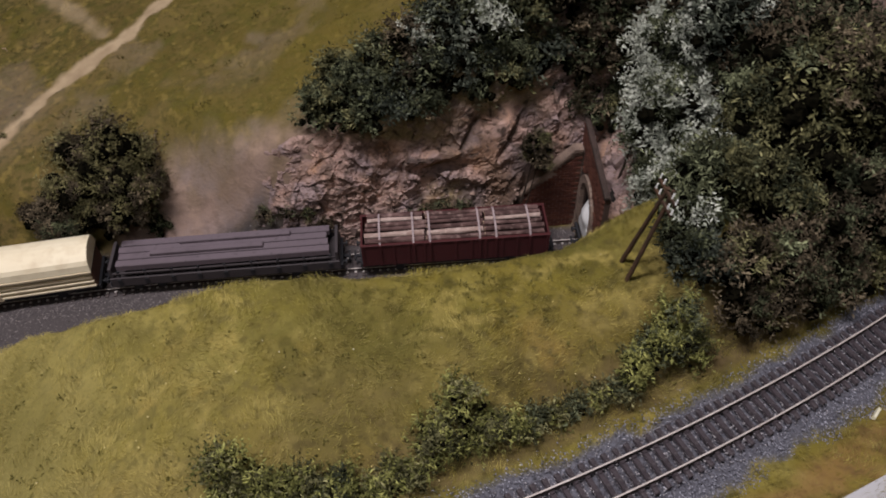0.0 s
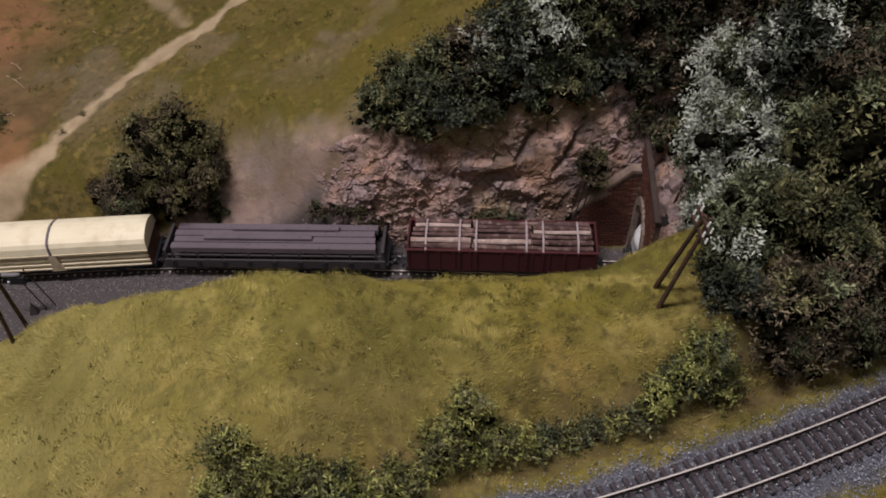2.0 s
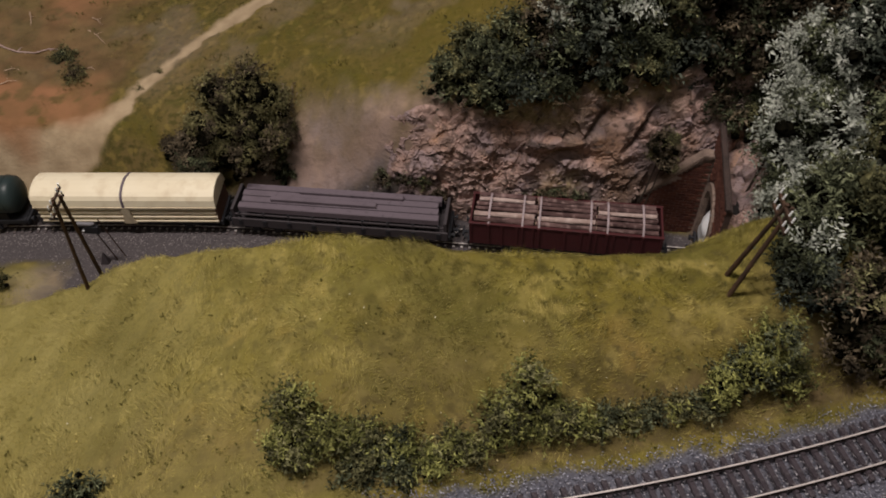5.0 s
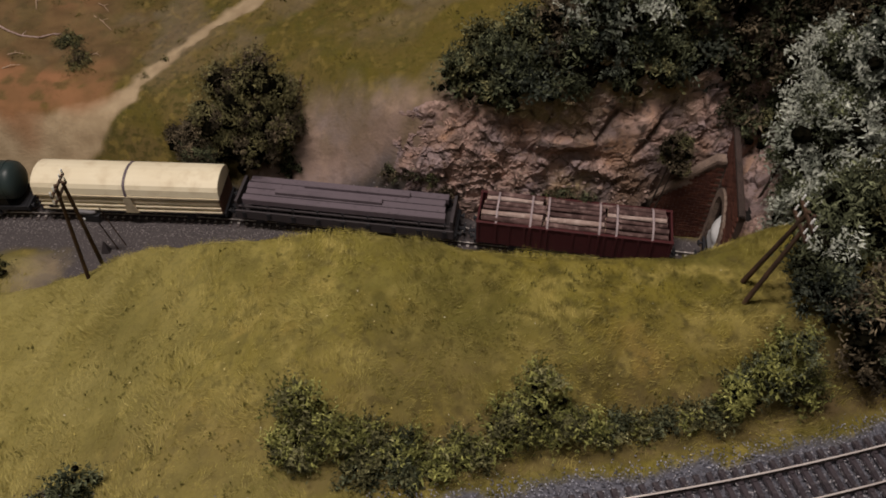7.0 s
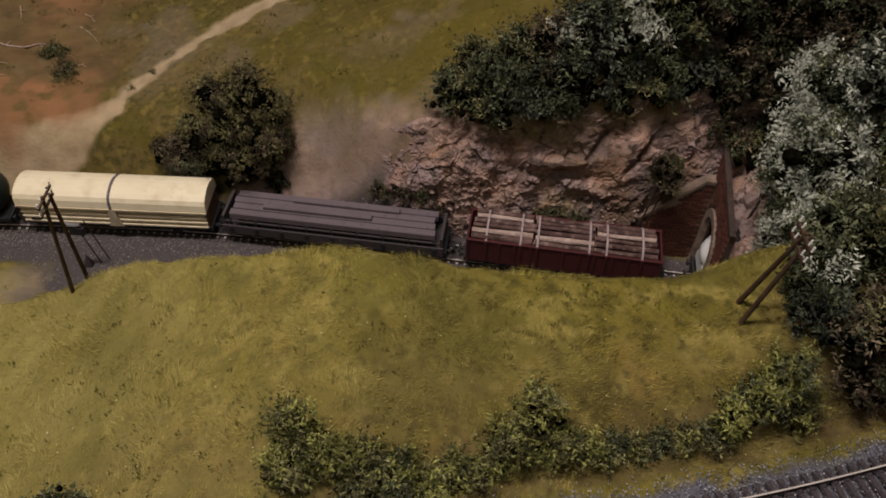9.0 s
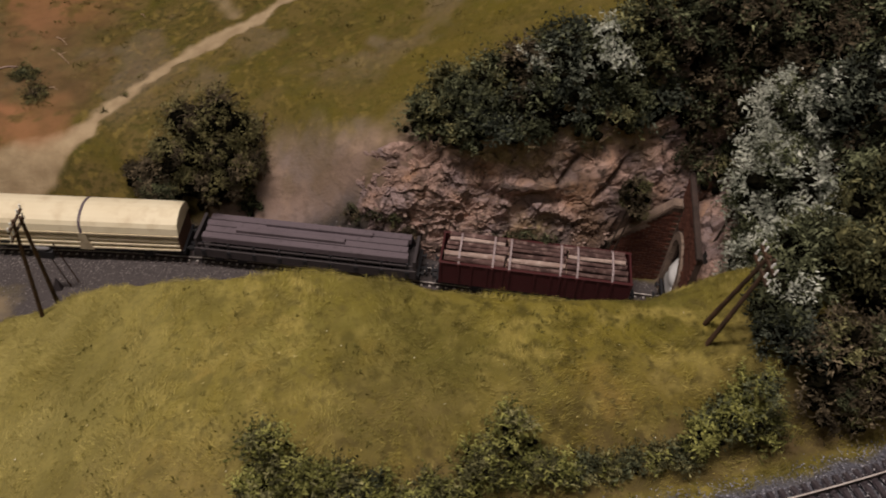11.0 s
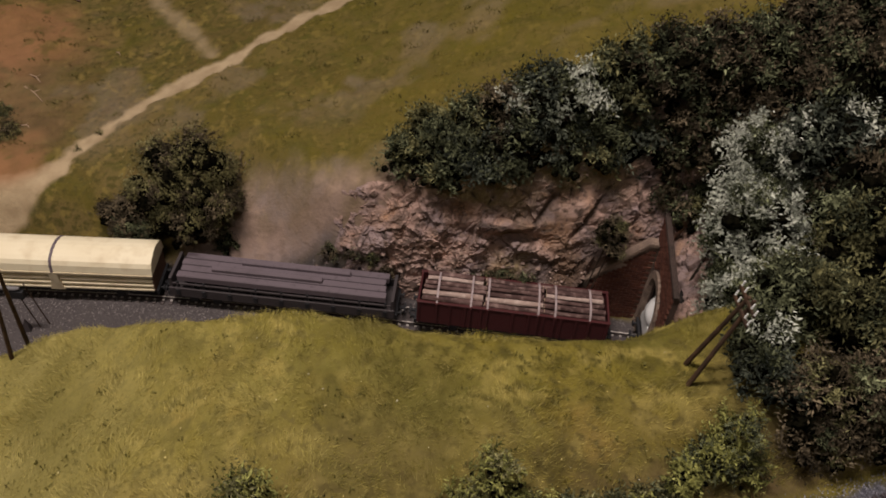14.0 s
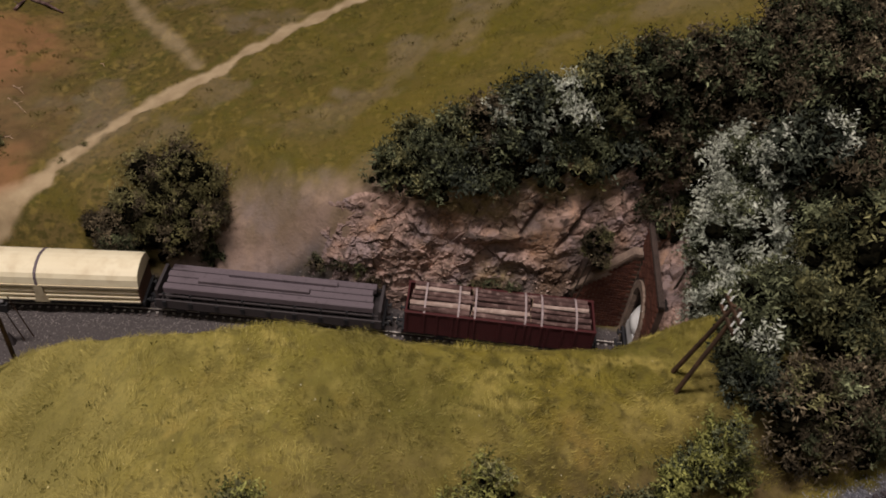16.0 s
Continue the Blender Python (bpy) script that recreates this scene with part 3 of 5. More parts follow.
def rock_face():
    cols, rows = 540, 176
    verts, crack, block, moss = [], [], [], []
    for i in range(cols):
        x = -92 + 362 * i / (cols - 1)
        hb = 1000 * (0.33 * float(softplus(x / 1000 + 0.28, 0.03)) + 0.27 * float(softplus(x / 1000, 0.03))) - 1.5
        wide = 35 + 110 * float(sstep(0.0, -120, x))
        foot_y, foot_z = 1000 * float(track_y(x / 1000)) + 23, 1000 * float(cutting_floor(x / 1000, 0.02)) - 2
        for j in range(rows):
            h = j / (rows - 1)
            y, z = 22 + (wide - 4) * h ** 0.9 + (foot_y - 22) * (1 - h) ** 2, foot_z + (hb - 2 - foot_z) * h
            wob = noise.noise(Vector((x / 25, z / 25, 4.0)))
            fade = float(sstep(-100, 30, x - 0.75 * (z - 30) + 26 * wob))
            wx = 3 * noise.noise(Vector((x / 14, z / 12, 2.0)))
            wz = 3 * noise.noise(Vector((x / 16, z / 14, 9.0)))
            bed = z + wz - 0.18 * x
            c1, e1, t1 = cells(x * 0.9 + wx, 0, bed * 0.85, 24)
            c2, e2, t2 = cells(x * 0.95 + wx, 0, bed * 0.95 + 40, 12)
            c3, e3, t3 = cells(x + wx, 0, bed, 5.5)
            # loose rubble low down, cleaner sheets above
            rubble = min(1, max(0, float(sstep(96, 56, z + 18 * wob)) * (1 - 0.6 * bump_at(x, 140, 20)) + 0.35 * c1))
            rough = noise.fractal(Vector((x / 7, y / 7, z / 7)), 0.8, 2.1, 5)
            # broken into steps, with an undercut painted as shade at the foot of each
            jag = noise.noise(Vector((x / 5, z / 5, 3.0)))
            swell = noise.fractal(Vector((x / 36 + 3, 1.0, bed / 30)), 1.1, 2.2, 3) + 0.10 * jag
            k, f = divmod(swell / 0.20, 1.0)
            rise = float(sstep(0.72, 0.92, f))
            out = 6.0 + 1.0 * (k + rise) + 0.8 * f + 6.5 * t1 + 4.6 * c1 + 0.7 * rough
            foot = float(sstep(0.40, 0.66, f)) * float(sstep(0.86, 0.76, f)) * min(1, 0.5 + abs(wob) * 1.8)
            k2, f2 = divmod((noise.fractal(Vector((x / 17, 7.0, bed / 15)), 1.0, 2.1, 2) + 0.10 * jag) / 0.36, 1.0)
            out += 0.8 * (k2 + float(sstep(0.7, 0.9, f2))) + (0.60 + 0.40 * rubble) * (3.0 * c2 + 7.5 * t2) + rubble * (1.2 * c3 + 3.4 * t3)
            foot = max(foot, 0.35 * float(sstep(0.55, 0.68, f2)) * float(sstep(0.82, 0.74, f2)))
            if fade > 0.9 and h < 0.93 and slab_at(x, z) < 0.2:
                loose_stones.append((len(verts), rubble * float(sstep(78, 45, z)) * float(sstep(20, 70, x))))
            out = max(out, 2.2 + 0.5 * rough)
            # a shelf that overhangs, and the hollow under it
            ledge = bump_at(x, 126 + 0.1 * (z - 78), 27)
            lip = 79 + 4 * wob + 0.12 * (x - 126)
            out += ledge * (7.5 * bump_at(z, lip + 5, 5.0) - 12.0 * bump_at(z, lip - 8, 4.5))
            # a broad clean slab with a dark joint on either side
            sx = x - 170 - 0.35 * (z - 102)
            slab = slab_at(x, z)
            out = out * (1 - 0.9 * slab) + slab * (9 + 0.14 * (z - 102) + 0.12 * sx + 0.4 * rough)
            joint = max(bump_at(sx, 17, 2.2), bump_at(sx, -17, 2.8)) * bump_at(z, 102, 22, 4)
            out -= 5 * joint
            out = (out - 2 * (1 - fade)) * fade - 15.0 * (1 - fade) - 9 * float(sstep(0.92, 1.0, h)) - 6 * float(sstep(256, 266, x))
            out = min(max(out, -18), 15)
            verts.append((0.001 * (x + 0.10 * out * c2), 0.001 * max(y - out * 0.86, foot_y - 3.0 + 16.0 * float(sstep(190, 204, x))), 0.001 * (z + out * 0.5)))
            # dark joints, with shade painted under the steps and into the dark scree along the foot
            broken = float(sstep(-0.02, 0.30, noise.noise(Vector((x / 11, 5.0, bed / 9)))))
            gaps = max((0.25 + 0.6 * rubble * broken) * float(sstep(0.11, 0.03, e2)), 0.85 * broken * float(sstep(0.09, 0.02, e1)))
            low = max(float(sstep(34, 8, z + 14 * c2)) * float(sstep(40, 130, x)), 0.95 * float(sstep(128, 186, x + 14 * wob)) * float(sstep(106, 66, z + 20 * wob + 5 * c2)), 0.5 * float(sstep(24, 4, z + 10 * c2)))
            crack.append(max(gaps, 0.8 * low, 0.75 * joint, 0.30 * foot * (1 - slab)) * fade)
            shade = noise.noise(Vector((x / 19, k * 3.7, bed / 15)))
            block.append(fade * min(1, max(0.0, 0.45 + 1.1 * shade + 0.3 * c2 * rubble + 0.12 * rough, 1.0 * slab)))
            green = max(bump_at(x, 96, 42) * float(sstep(84, 104, z + 14 * wob)), 0.9 * bump_at(x, 140, 16) * float(sstep(64, 44, z + 10 * wob)), 0.8 * float(sstep(120, 134, z + 12 * wob)) * float(sstep(225, 190, x)))
            moss.append(min(1, green * (0.95 + 0.7 * rough)) if green > 0.02 else 0.0)
    q = [(i * rows + j, (i + 1) * rows + j, (i + 1) * rows + j + 1, i * rows + j + 1) for i in range(cols - 1) for j in range(rows - 1)]
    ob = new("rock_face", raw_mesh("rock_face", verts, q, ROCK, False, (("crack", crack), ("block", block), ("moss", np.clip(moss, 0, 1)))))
    tagged(ob, "craggy pinkish brown rock face beside the track", "rock", kind="structure")
    # angular broken stone lodged on the face
    rng = np.random.RandomState(77)
    spots, sizes = [], []
    for k, share in loose_stones:
        if rng.rand() < 0.0015 + 0.022 * share:
            p = verts[k]
            low = float(sstep(45, 10, 1000 * p[2]))
            spots.append((p[0], p[1] + 0.0004, p[2]))
            sizes.append(0.001 * rng.uniform(0.9, 1.0 + 2.6 * rng.rand() ** 2 + 0.5 * low))
    stones = new("rubble", pebbles("rubble", np.array(spots), np.array(sizes), RUBBLE, rng))
    tagged(stones, "angular pinkish brown broken stone on the rock face", "rubble", kind="stuff")



rock_face()



def rock_bank():
    """Broken rock behind the headwall, beside the mouth of the tunnel."""
    cols, rows = 90, 56
    verts, crack, block, moss = [], [], [], []
    for i in range(cols):
        y = 38 - 118 * i / (cols - 1)
        for j in range(rows):
            h = j / (rows - 1)
            x = 256.5 - 12.0 * float(sstep(-44, -49, y)) + 3.4 * min(h, 0.4) + 52 * max(0, h - 0.4) ** 1.15
            z = 12 + 80 * min(h / 0.4, 1) + (78 * max(0, h - 0.4) ** 1.15)
            c1, e1, t1 = cells(0, y, z * 0.9 - 0.3 * y, 15)
            c2, e2, t2 = cells(0, y, z - 0.3 * y, 7)
            out = 3.0 + 6 * c1 + 10 * t1 + 3 * c2 + 6 * t2 + 1.2 * noise.fractal(Vector((x / 5, y / 5, z / 5)), 0.8, 2.1, 4)
            out = max(out, 0.3) * float(sstep(0.02, 0.10, h))
            verts.append((0.001 * (x - 0.7 * out), 0.001 * y, 0.001 * (z + 0.7 * out)))
            crack.append(max(0.6 * float(sstep(0.09, 0.01, e1)), 0.4 * float(sstep(0.09, 0.02, e2)), 0.12))
            block.append(min(1, max(0, 0.35 + 0.6 * c1 + 0.5 * c2)))
            moss.append(0.0)
    # the bore of the tunnel stays open
    q = [(i * rows + j, i * rows + j + 1, (i + 1) * rows + j + 1, (i + 1) * rows + j) for i in range(cols - 1) for j in range(rows - 1)
         if not (-0.048 < verts[i * rows + j][1] < 0.001 and verts[i * rows + j][2] < 0.093)]
    ob = new("rock_bank", raw_mesh("rock_bank", verts, q, ROCK, False, (("crack", crack), ("block", block), ("moss", moss))))
    return tagged(ob, "pinkish grey broken rock beside the tunnel mouth", "rock", kind="structure")


rock_bank()

# ---------- tunnel portal ----------
HALF, SPRING = 20.5, 49.0
AT_PORTAL = pose(PORTAL_X, PORTAL_Y, 0, 0, 0, PORTAL_TURN)
portal = thing("tunnel_portal", "dark red brick tunnel portal with stone coping and arch ring", "tunnel portal", kind="structure", at=AT_PORTAL)
upright.add(portal)


def head_top(y):
    return 104 + 0.03 * y


def headwall():
    s = Shape()
    n = 20
    ring = [(-HALF * math.cos(math.pi * k / n), SPRING + HALF * math.sin(math.pi * k / n)) for k in range(n + 1)]
    for (ya, za), (yb, zb) in zip(ring[:-1], ring[1:]):
        s.add([(0, ya, za), (0, yb, zb), (0, yb, head_top(yb)), (0, ya, head_top(ya)), (4, ya, za), (4, yb, zb), (4, yb, head_top(yb)), (4, ya, head_top(ya))],
              [(3, 2, 1, 0), (4, 5, 6, 7), (0, 1, 5, 4), (2, 3, 7, 6)])
    for ya, yb in ((-46, -HALF), (HALF, 46)):
        s.add([(0, ya, -5), (0, yb, -5), (0, yb, head_top(yb)), (0, ya, head_top(ya)), (4, ya, -5), (4, yb, -5), (4, yb, head_top(yb)), (4, ya, head_top(ya))],
              [(3, 2, 1, 0), (4, 5, 6, 7), (1, 2, 6, 5), (3, 0, 4, 7), (2, 3, 7, 6)])
    return s


part("headwall", headwall(), MORTAR_SHADED, portal)
cap = Shape()
cap.add([(-1.5, -47, head_top(-47)), (3, -47, head_top(-47)), (3, 46, head_top(46)), (-1.5, 46, head_top(46)),
         (-1.2, -47, head_top(-47) + 3), (2.8, -47, head_top(-47) + 3), (2.8, 46, head_top(46) + 3), (-1.2, 46, head_top(46) + 3)],
        [(3, 2, 1, 0), (4, 5, 6, 7), (0, 1, 5, 4), (1, 2, 6, 5), (2, 3, 7, 6), (3, 0, 4, 7)])
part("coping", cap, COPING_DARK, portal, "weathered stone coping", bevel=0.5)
for k in range(15):
    a0, a1 = math.pi * (k + 0.04) / 15, math.pi * (k + 0.96) / 15
    pts = [(-r * math.cos(a), SPRING + r * math.sin(a)) for r, a in ((HALF - 0.6, a0), (HALF - 0.6, a1), (HALF + 6, a1), (HALF + 6, a0))]
    part("voussoir", Shape().prism(pts[::-1], -2.2, 2), COPING, portal, bevel=0.0)
for side in (-1, 1):
    for k in range(8):
        y0, y1 = sorted((side * (HALF - 0.6), side * (HALF + 6.5)))
        part("jamb_stone", Shape().box(-2.2, 2, y0, y1, -4 + 6.6 * k + 0.2, 2.6 + 6.6 * k - 0.2), COPING, portal)
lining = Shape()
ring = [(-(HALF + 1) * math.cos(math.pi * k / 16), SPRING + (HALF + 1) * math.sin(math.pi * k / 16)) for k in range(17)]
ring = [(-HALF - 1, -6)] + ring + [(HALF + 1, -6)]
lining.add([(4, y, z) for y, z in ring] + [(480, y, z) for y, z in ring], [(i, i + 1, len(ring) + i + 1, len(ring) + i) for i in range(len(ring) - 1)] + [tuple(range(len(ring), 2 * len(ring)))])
part("lining", lining, TUNNEL, portal, "near-black tunnel lining", smooth=False)

WING_Y = 30.0


def wing_top(x):
    return 92 + 1.12 * x


wing = thing("wing_wall", "sloping dark red brick wing wall with stone coping", "wall", kind="structure", at=AT_PORTAL)
upright.add(wing)
part("backing", Shape().slab([(-52, -5), (-0.5, -5), (-0.5, wing_top(-8)), (-8, wing_top(-8)), (-52, wing_top(-52))], WING_Y, WING_Y + 6), MORTAR, wing)
cope = Shape()
cope.slab([(-52, wing_top(-52) - 0.5), (-8, wing_top(-8) - 0.5), (-1.6, wing_top(-8) - 0.5), (-1.6, wing_top(-8) + 3.4), (-9, wing_top(-8) + 3.6), (-54, wing_top(-54) + 3.8)], WING_Y - 1.8, WING_Y + 7)
part("coping", cope, COPING, wing, "weathered stone coping", bevel=0.6)

# ---------- railway tracks ----------


def sweep(line, outline, closed=True):
    """Draws an outline of (side, up) along a line of (x, y, z) in mm."""
    s, n = Shape(), len(outline)
    verts, faces = [], []
    for i, p in enumerate(line):
        a, b = line[max(i - 1, 0)], line[min(i + 1, len(line) - 1)]
        dx, dy = b[0] - a[0], b[1] - a[1]
        size = math.hypot(dx, dy)
        for side, up in outline:
            verts.append((p[0] - dy / size * side, p[1] + dx / size * side, p[2] + up))
    for i in range(len(line) - 1):
        for k in range(n):
            faces.append((i * n + k, i * n + (k + 1) % n, (i + 1) * n + (k + 1) % n, (i + 1) * n + k))
    faces += [tuple(range(n)), tuple(range((len(line) - 1) * n, len(line) * n))[::-1]]
    return s.add(verts, faces)


RAIL = [(-1.0, 0), (1.0, 0), (0.9, 0.4), (0.35, 0.6), (0.30, 1.7), (0.50, 2.0), (0.50, 2.45), (-0.50, 2.45), (-0.50, 2.0), (-0.30, 1.7), (-0.35, 0.6), (-0.9, 0.4)]


def lay_track(label, f, x0, x1, z, sleeper_mat, step):
    """A track along y = f(x), metres in, with z mm at the sleepers' tops."""
    track = thing("railway_track", label, "railway track", kind="structure")
    n = int((x1 - x0) / 0.006)
    line = []
    for i in range(n + 1):
        x = x0 + (x1 - x0) * i / n
        line.append((1000 * x, 1000 * float(f(x)), z))
    for side in (-8.25, 8.25):
        off = [(s + side, u) for s, u in RAIL]
        rail = part("rail", sweep(line, off), RAIL_SIDE, track, "rust brown steel rail")
        part("running_surface", sweep(line, [(side - 0.45, 2.46), (side + 0.45, 2.46), (side + 0.38, 2.60), (side - 0.38, 2.60)]), RAIL_TOP, rail, "bright worn rail head")
    sleeper = Shape().box(-1.45, 1.45, -14.5, 14.5, -1.8, 0.0, 0.15)
    for side in (-8.25, 8.25):
        for k in (-1, 1):
            sleeper.box(-1.1, 1.1, side + k * 1.9 - 0.8, side + k * 1.9 + 0.8, -0.1, 0.75, 0.2)
    me = sleeper.mesh("sleeper", sleeper_mat)
    if sleeper_mat == SLEEPER_PALE:
        me.materials.append(CHAIR_GLINT)
        for k, face in enumerate(me.polygons):
            face.material_index = 1 if k >= 6 else 0
    rng = random.Random(3)
    x = x0 + 0.003
    while x < x1:
        slope = (f(x + 0.001) - f(x - 0.001)) / 0.002
        ob = part("sleeper", me, sleeper_mat, track)
        ob.matrix_basis = pose(x, float(f(x)), z * 0.001, 0, 0, math.degrees(math.atan(slope)) + rng.uniform(-0.8, 0.8))
        x += step / math.hypot(1, slope)
    return track


lay_track("curved single track on grey stone ballast", near_y, -0.30, 0.72, 163.6, SLEEPER, 0.0070)
upright.add(lay_track("single track curving gently into the tunnel", level_track_y, -0.80, 0.70, -2.6, SLEEPER_PALE, 0.0070))


rng = np.random.RandomState(8)
n = 42000
px = rng.uniform(-0.16, 0.50, n)
off = rng.uniform(-0.034, 0.0225, n)
off = np.where(np.abs(off) < 0.013, off, off + 0.004 * rng.randn(n))
slope = 0.1544 + 0.6116 * px
py = near_y(px) + off * np.hypot(1, slope)
keep = (np.abs(off) > 0.0150) | (rng.rand(n) < 0.85)
px, py, off = px[keep], py[keep], off[keep]
pz = 0.1614 + 0.0011 * (np.abs(off) < 0.015) + rng.uniform(-0.0005, 0.0005, len(px)) - 0.0018 * sstep(0.02, 0.033, np.abs(off))
pz = np.maximum(pz, 0.1590)
size = rng.uniform(0.00028, 0.00060, len(px))
inner = np.abs(off) + 0.003 * rng.randn(len(px)) < 0.0155
spot = np.stack([px, py, pz], -1)
for some, stone, words in ((~inner, PEBBLE, "blue-grey crushed stone ballast beside the curved track"), (inner, PEBBLE_INNER, "dark oily ballast between the rails of the curved track")):
    tagged(new("ballast", pebbles("ballast", spot[some], size[some], stone, rng)), words, "ballast", kind="stuff")
n = 20000
px = rng.uniform(-0.46, 0.26, n)
py = track_y(px) + np.where(rng.rand(n) < 0.5, rng.uniform(-0.030, 0.028, n), rng.uniform(-0.085, -0.01, n))
keep = (zones(px, py)[3] > 0.5) & ((np.abs(py - track_y(px)) > 0.0155) | (rng.rand(n) < 0.4)) & ((py > -0.036) | (px < -0.10))
px, py = px[keep], py[keep]
pz = ground(px, py) + 0.0002
lower = new("ballast", pebbles("ballast", np.stack([px, py, pz], -1), rng.uniform(0.0003, 0.0008, len(px)), PEBBLE_DARK, rng))
tagged(lower, "dark grey grit and ballast of the lower track", "ballast", kind="stuff")

# ---------- static grass ----------


def fibres(name, label, n, box, size, seed, spread=0.55, thin=0.00020):
    rng = np.random.RandomState(seed)
    x, y = rng.uniform(box[0], box[1], n), rng.uniform(box[2], box[3], n)
    p, e, c, g, soil = zones(x, y)
    want = (1 - p) * (1 - sstep(0.15, 0.45, e)) * (1 - 0.85 * c) * (1 - g) * (1 - 0.6 * soil) * (0.55 + 0.9 * fbm(x * 90, y * 90, 6))
    crest = crest_y(x)
    want = np.where((y > crest + 0.035) & (y < track_y(x) + 0.03) & (x < 0.27) & ((x > -0.28) | (y > -0.04)), 0, want)
    keep = rng.rand(n) < want
    x, y = x[keep], y[keep]
    k = len(x)
    z = fine_ground(x, y) - 0.0004
    patch = fbm(x * 95, y * 95, 7)
    length = rng.uniform(size[0], size[1], k) * (0.35 + 1.4 * np.clip(2.2 * (patch - 0.25), 0, 1))
    lean_a = 6.28 * fbm(x * 25, y * 25, 2) * 2 + rng.uniform(-0.9, 0.9, k)
    lean = rng.uniform(0.05, spread, k) + 0.25 * fbm(x * 60, y * 60, 1)
    tip = np.stack([np.cos(lean_a) * lean, np.sin(lean_a) * lean, np.sqrt(np.maximum(1 - lean**2, 0.12))], -1) * length[:, None]
    a = rng.uniform(0, 6.28, k)
    wide = np.stack([np.cos(a), np.sin(a), 0 * a], -1) * thin
    base = np.stack([x, y, z], -1)
    v = np.stack([base - wide, base + wide, base + tip], 1).reshape(-1, 3)
    ob = new(name, raw_mesh(name, v, np.arange(3 * k).reshape(-1, 3), GRASS, False, (("far", np.repeat(sstep(-0.03, 0.0, y), 3)),)))
    return tagged(ob, label, "grass", kind="stuff")


fibres("grass", "long olive and straw coloured static grass on the front hill", 270000, (-0.36, 0.30, -0.35, -0.04), (0.0020, 0.0045), 11, spread=0.88, thin=0.00015)
fibres("grass", "short patchy olive and brown static grass on the hillside", 110000, (-0.46, 0.34, 0.03, 0.44), (0.0008, 0.0019), 12, thin=0.00024)

# ---------- tufts ----------


def tufts(name, label, n, box, mat, seed, size, per=26):
    """Many small clumps of coarse leaves and stalks in one mesh."""
    rng = np.random.RandomState(seed)
    x, y = rng.uniform(box[0], box[1], n), rng.uniform(box[2], box[3], n)
    p, e, c, g, soil = zones(x, y)
    keep = (rng.rand(n) < fbm(x * 30, y * 30, 2) ** 2 * 3.2) & (p < 0.2) & (g < 0.2)
    x, y = np.repeat(x[keep], per), np.repeat(y[keep], per)
    m = len(x)
    r = size * np.sqrt(rng.rand(m)) * np.repeat(rng.uniform(0.5, 1.4, m // per), per)
    a = rng.uniform(0, 6.28, m)
    x, y = x + r * np.cos(a), y + r * np.sin(a)
    base = np.stack([x, y, fine_ground(x, y) + rng.uniform(-0.0003, 0.0016, m)], -1)
    d = np.stack([np.cos(a) * 0.7, np.sin(a) * 0.7, rng.uniform(0.3, 1.2, m)], -1) * rng.uniform(0.0009, 0.0024, (m, 1))
    side = np.cross(d, rng.randn(m, 3))
    side *= 0.00045 / np.linalg.norm(side, axis=1)[:, None]
    v = np.stack([base, base + d * 0.5 + side, base + d, base + d * 0.5 - side], 1).reshape(-1, 3)
    ob = new(name, raw_mesh(name, v, np.arange(4 * m).reshape(-1, 4), mat, False, (("tone", np.repeat(rng.rand(m), 4)),)))
    return tagged(ob, label, "plants", kind="stuff")


tufts("weeds", "olive weeds in the long grass of the front hill", 50, (-0.24, 0.24, -0.30, -0.12), WEED_GREEN, 53, 0.004, 14)

tufts("weeds", "small olive weeds scattered in the grass of the front hill", 300, (-0.24, 0.24, -0.30, -0.12), WEED_GREEN, 55, 0.0014, 8)

tufts("weeds", "low dark moss and weeds on the hillside", 230, (-0.40, 0.16, 0.10, 0.42), WEED_DARK, 54, 0.0040, 22)

# ---------- shrubs and trees ----------


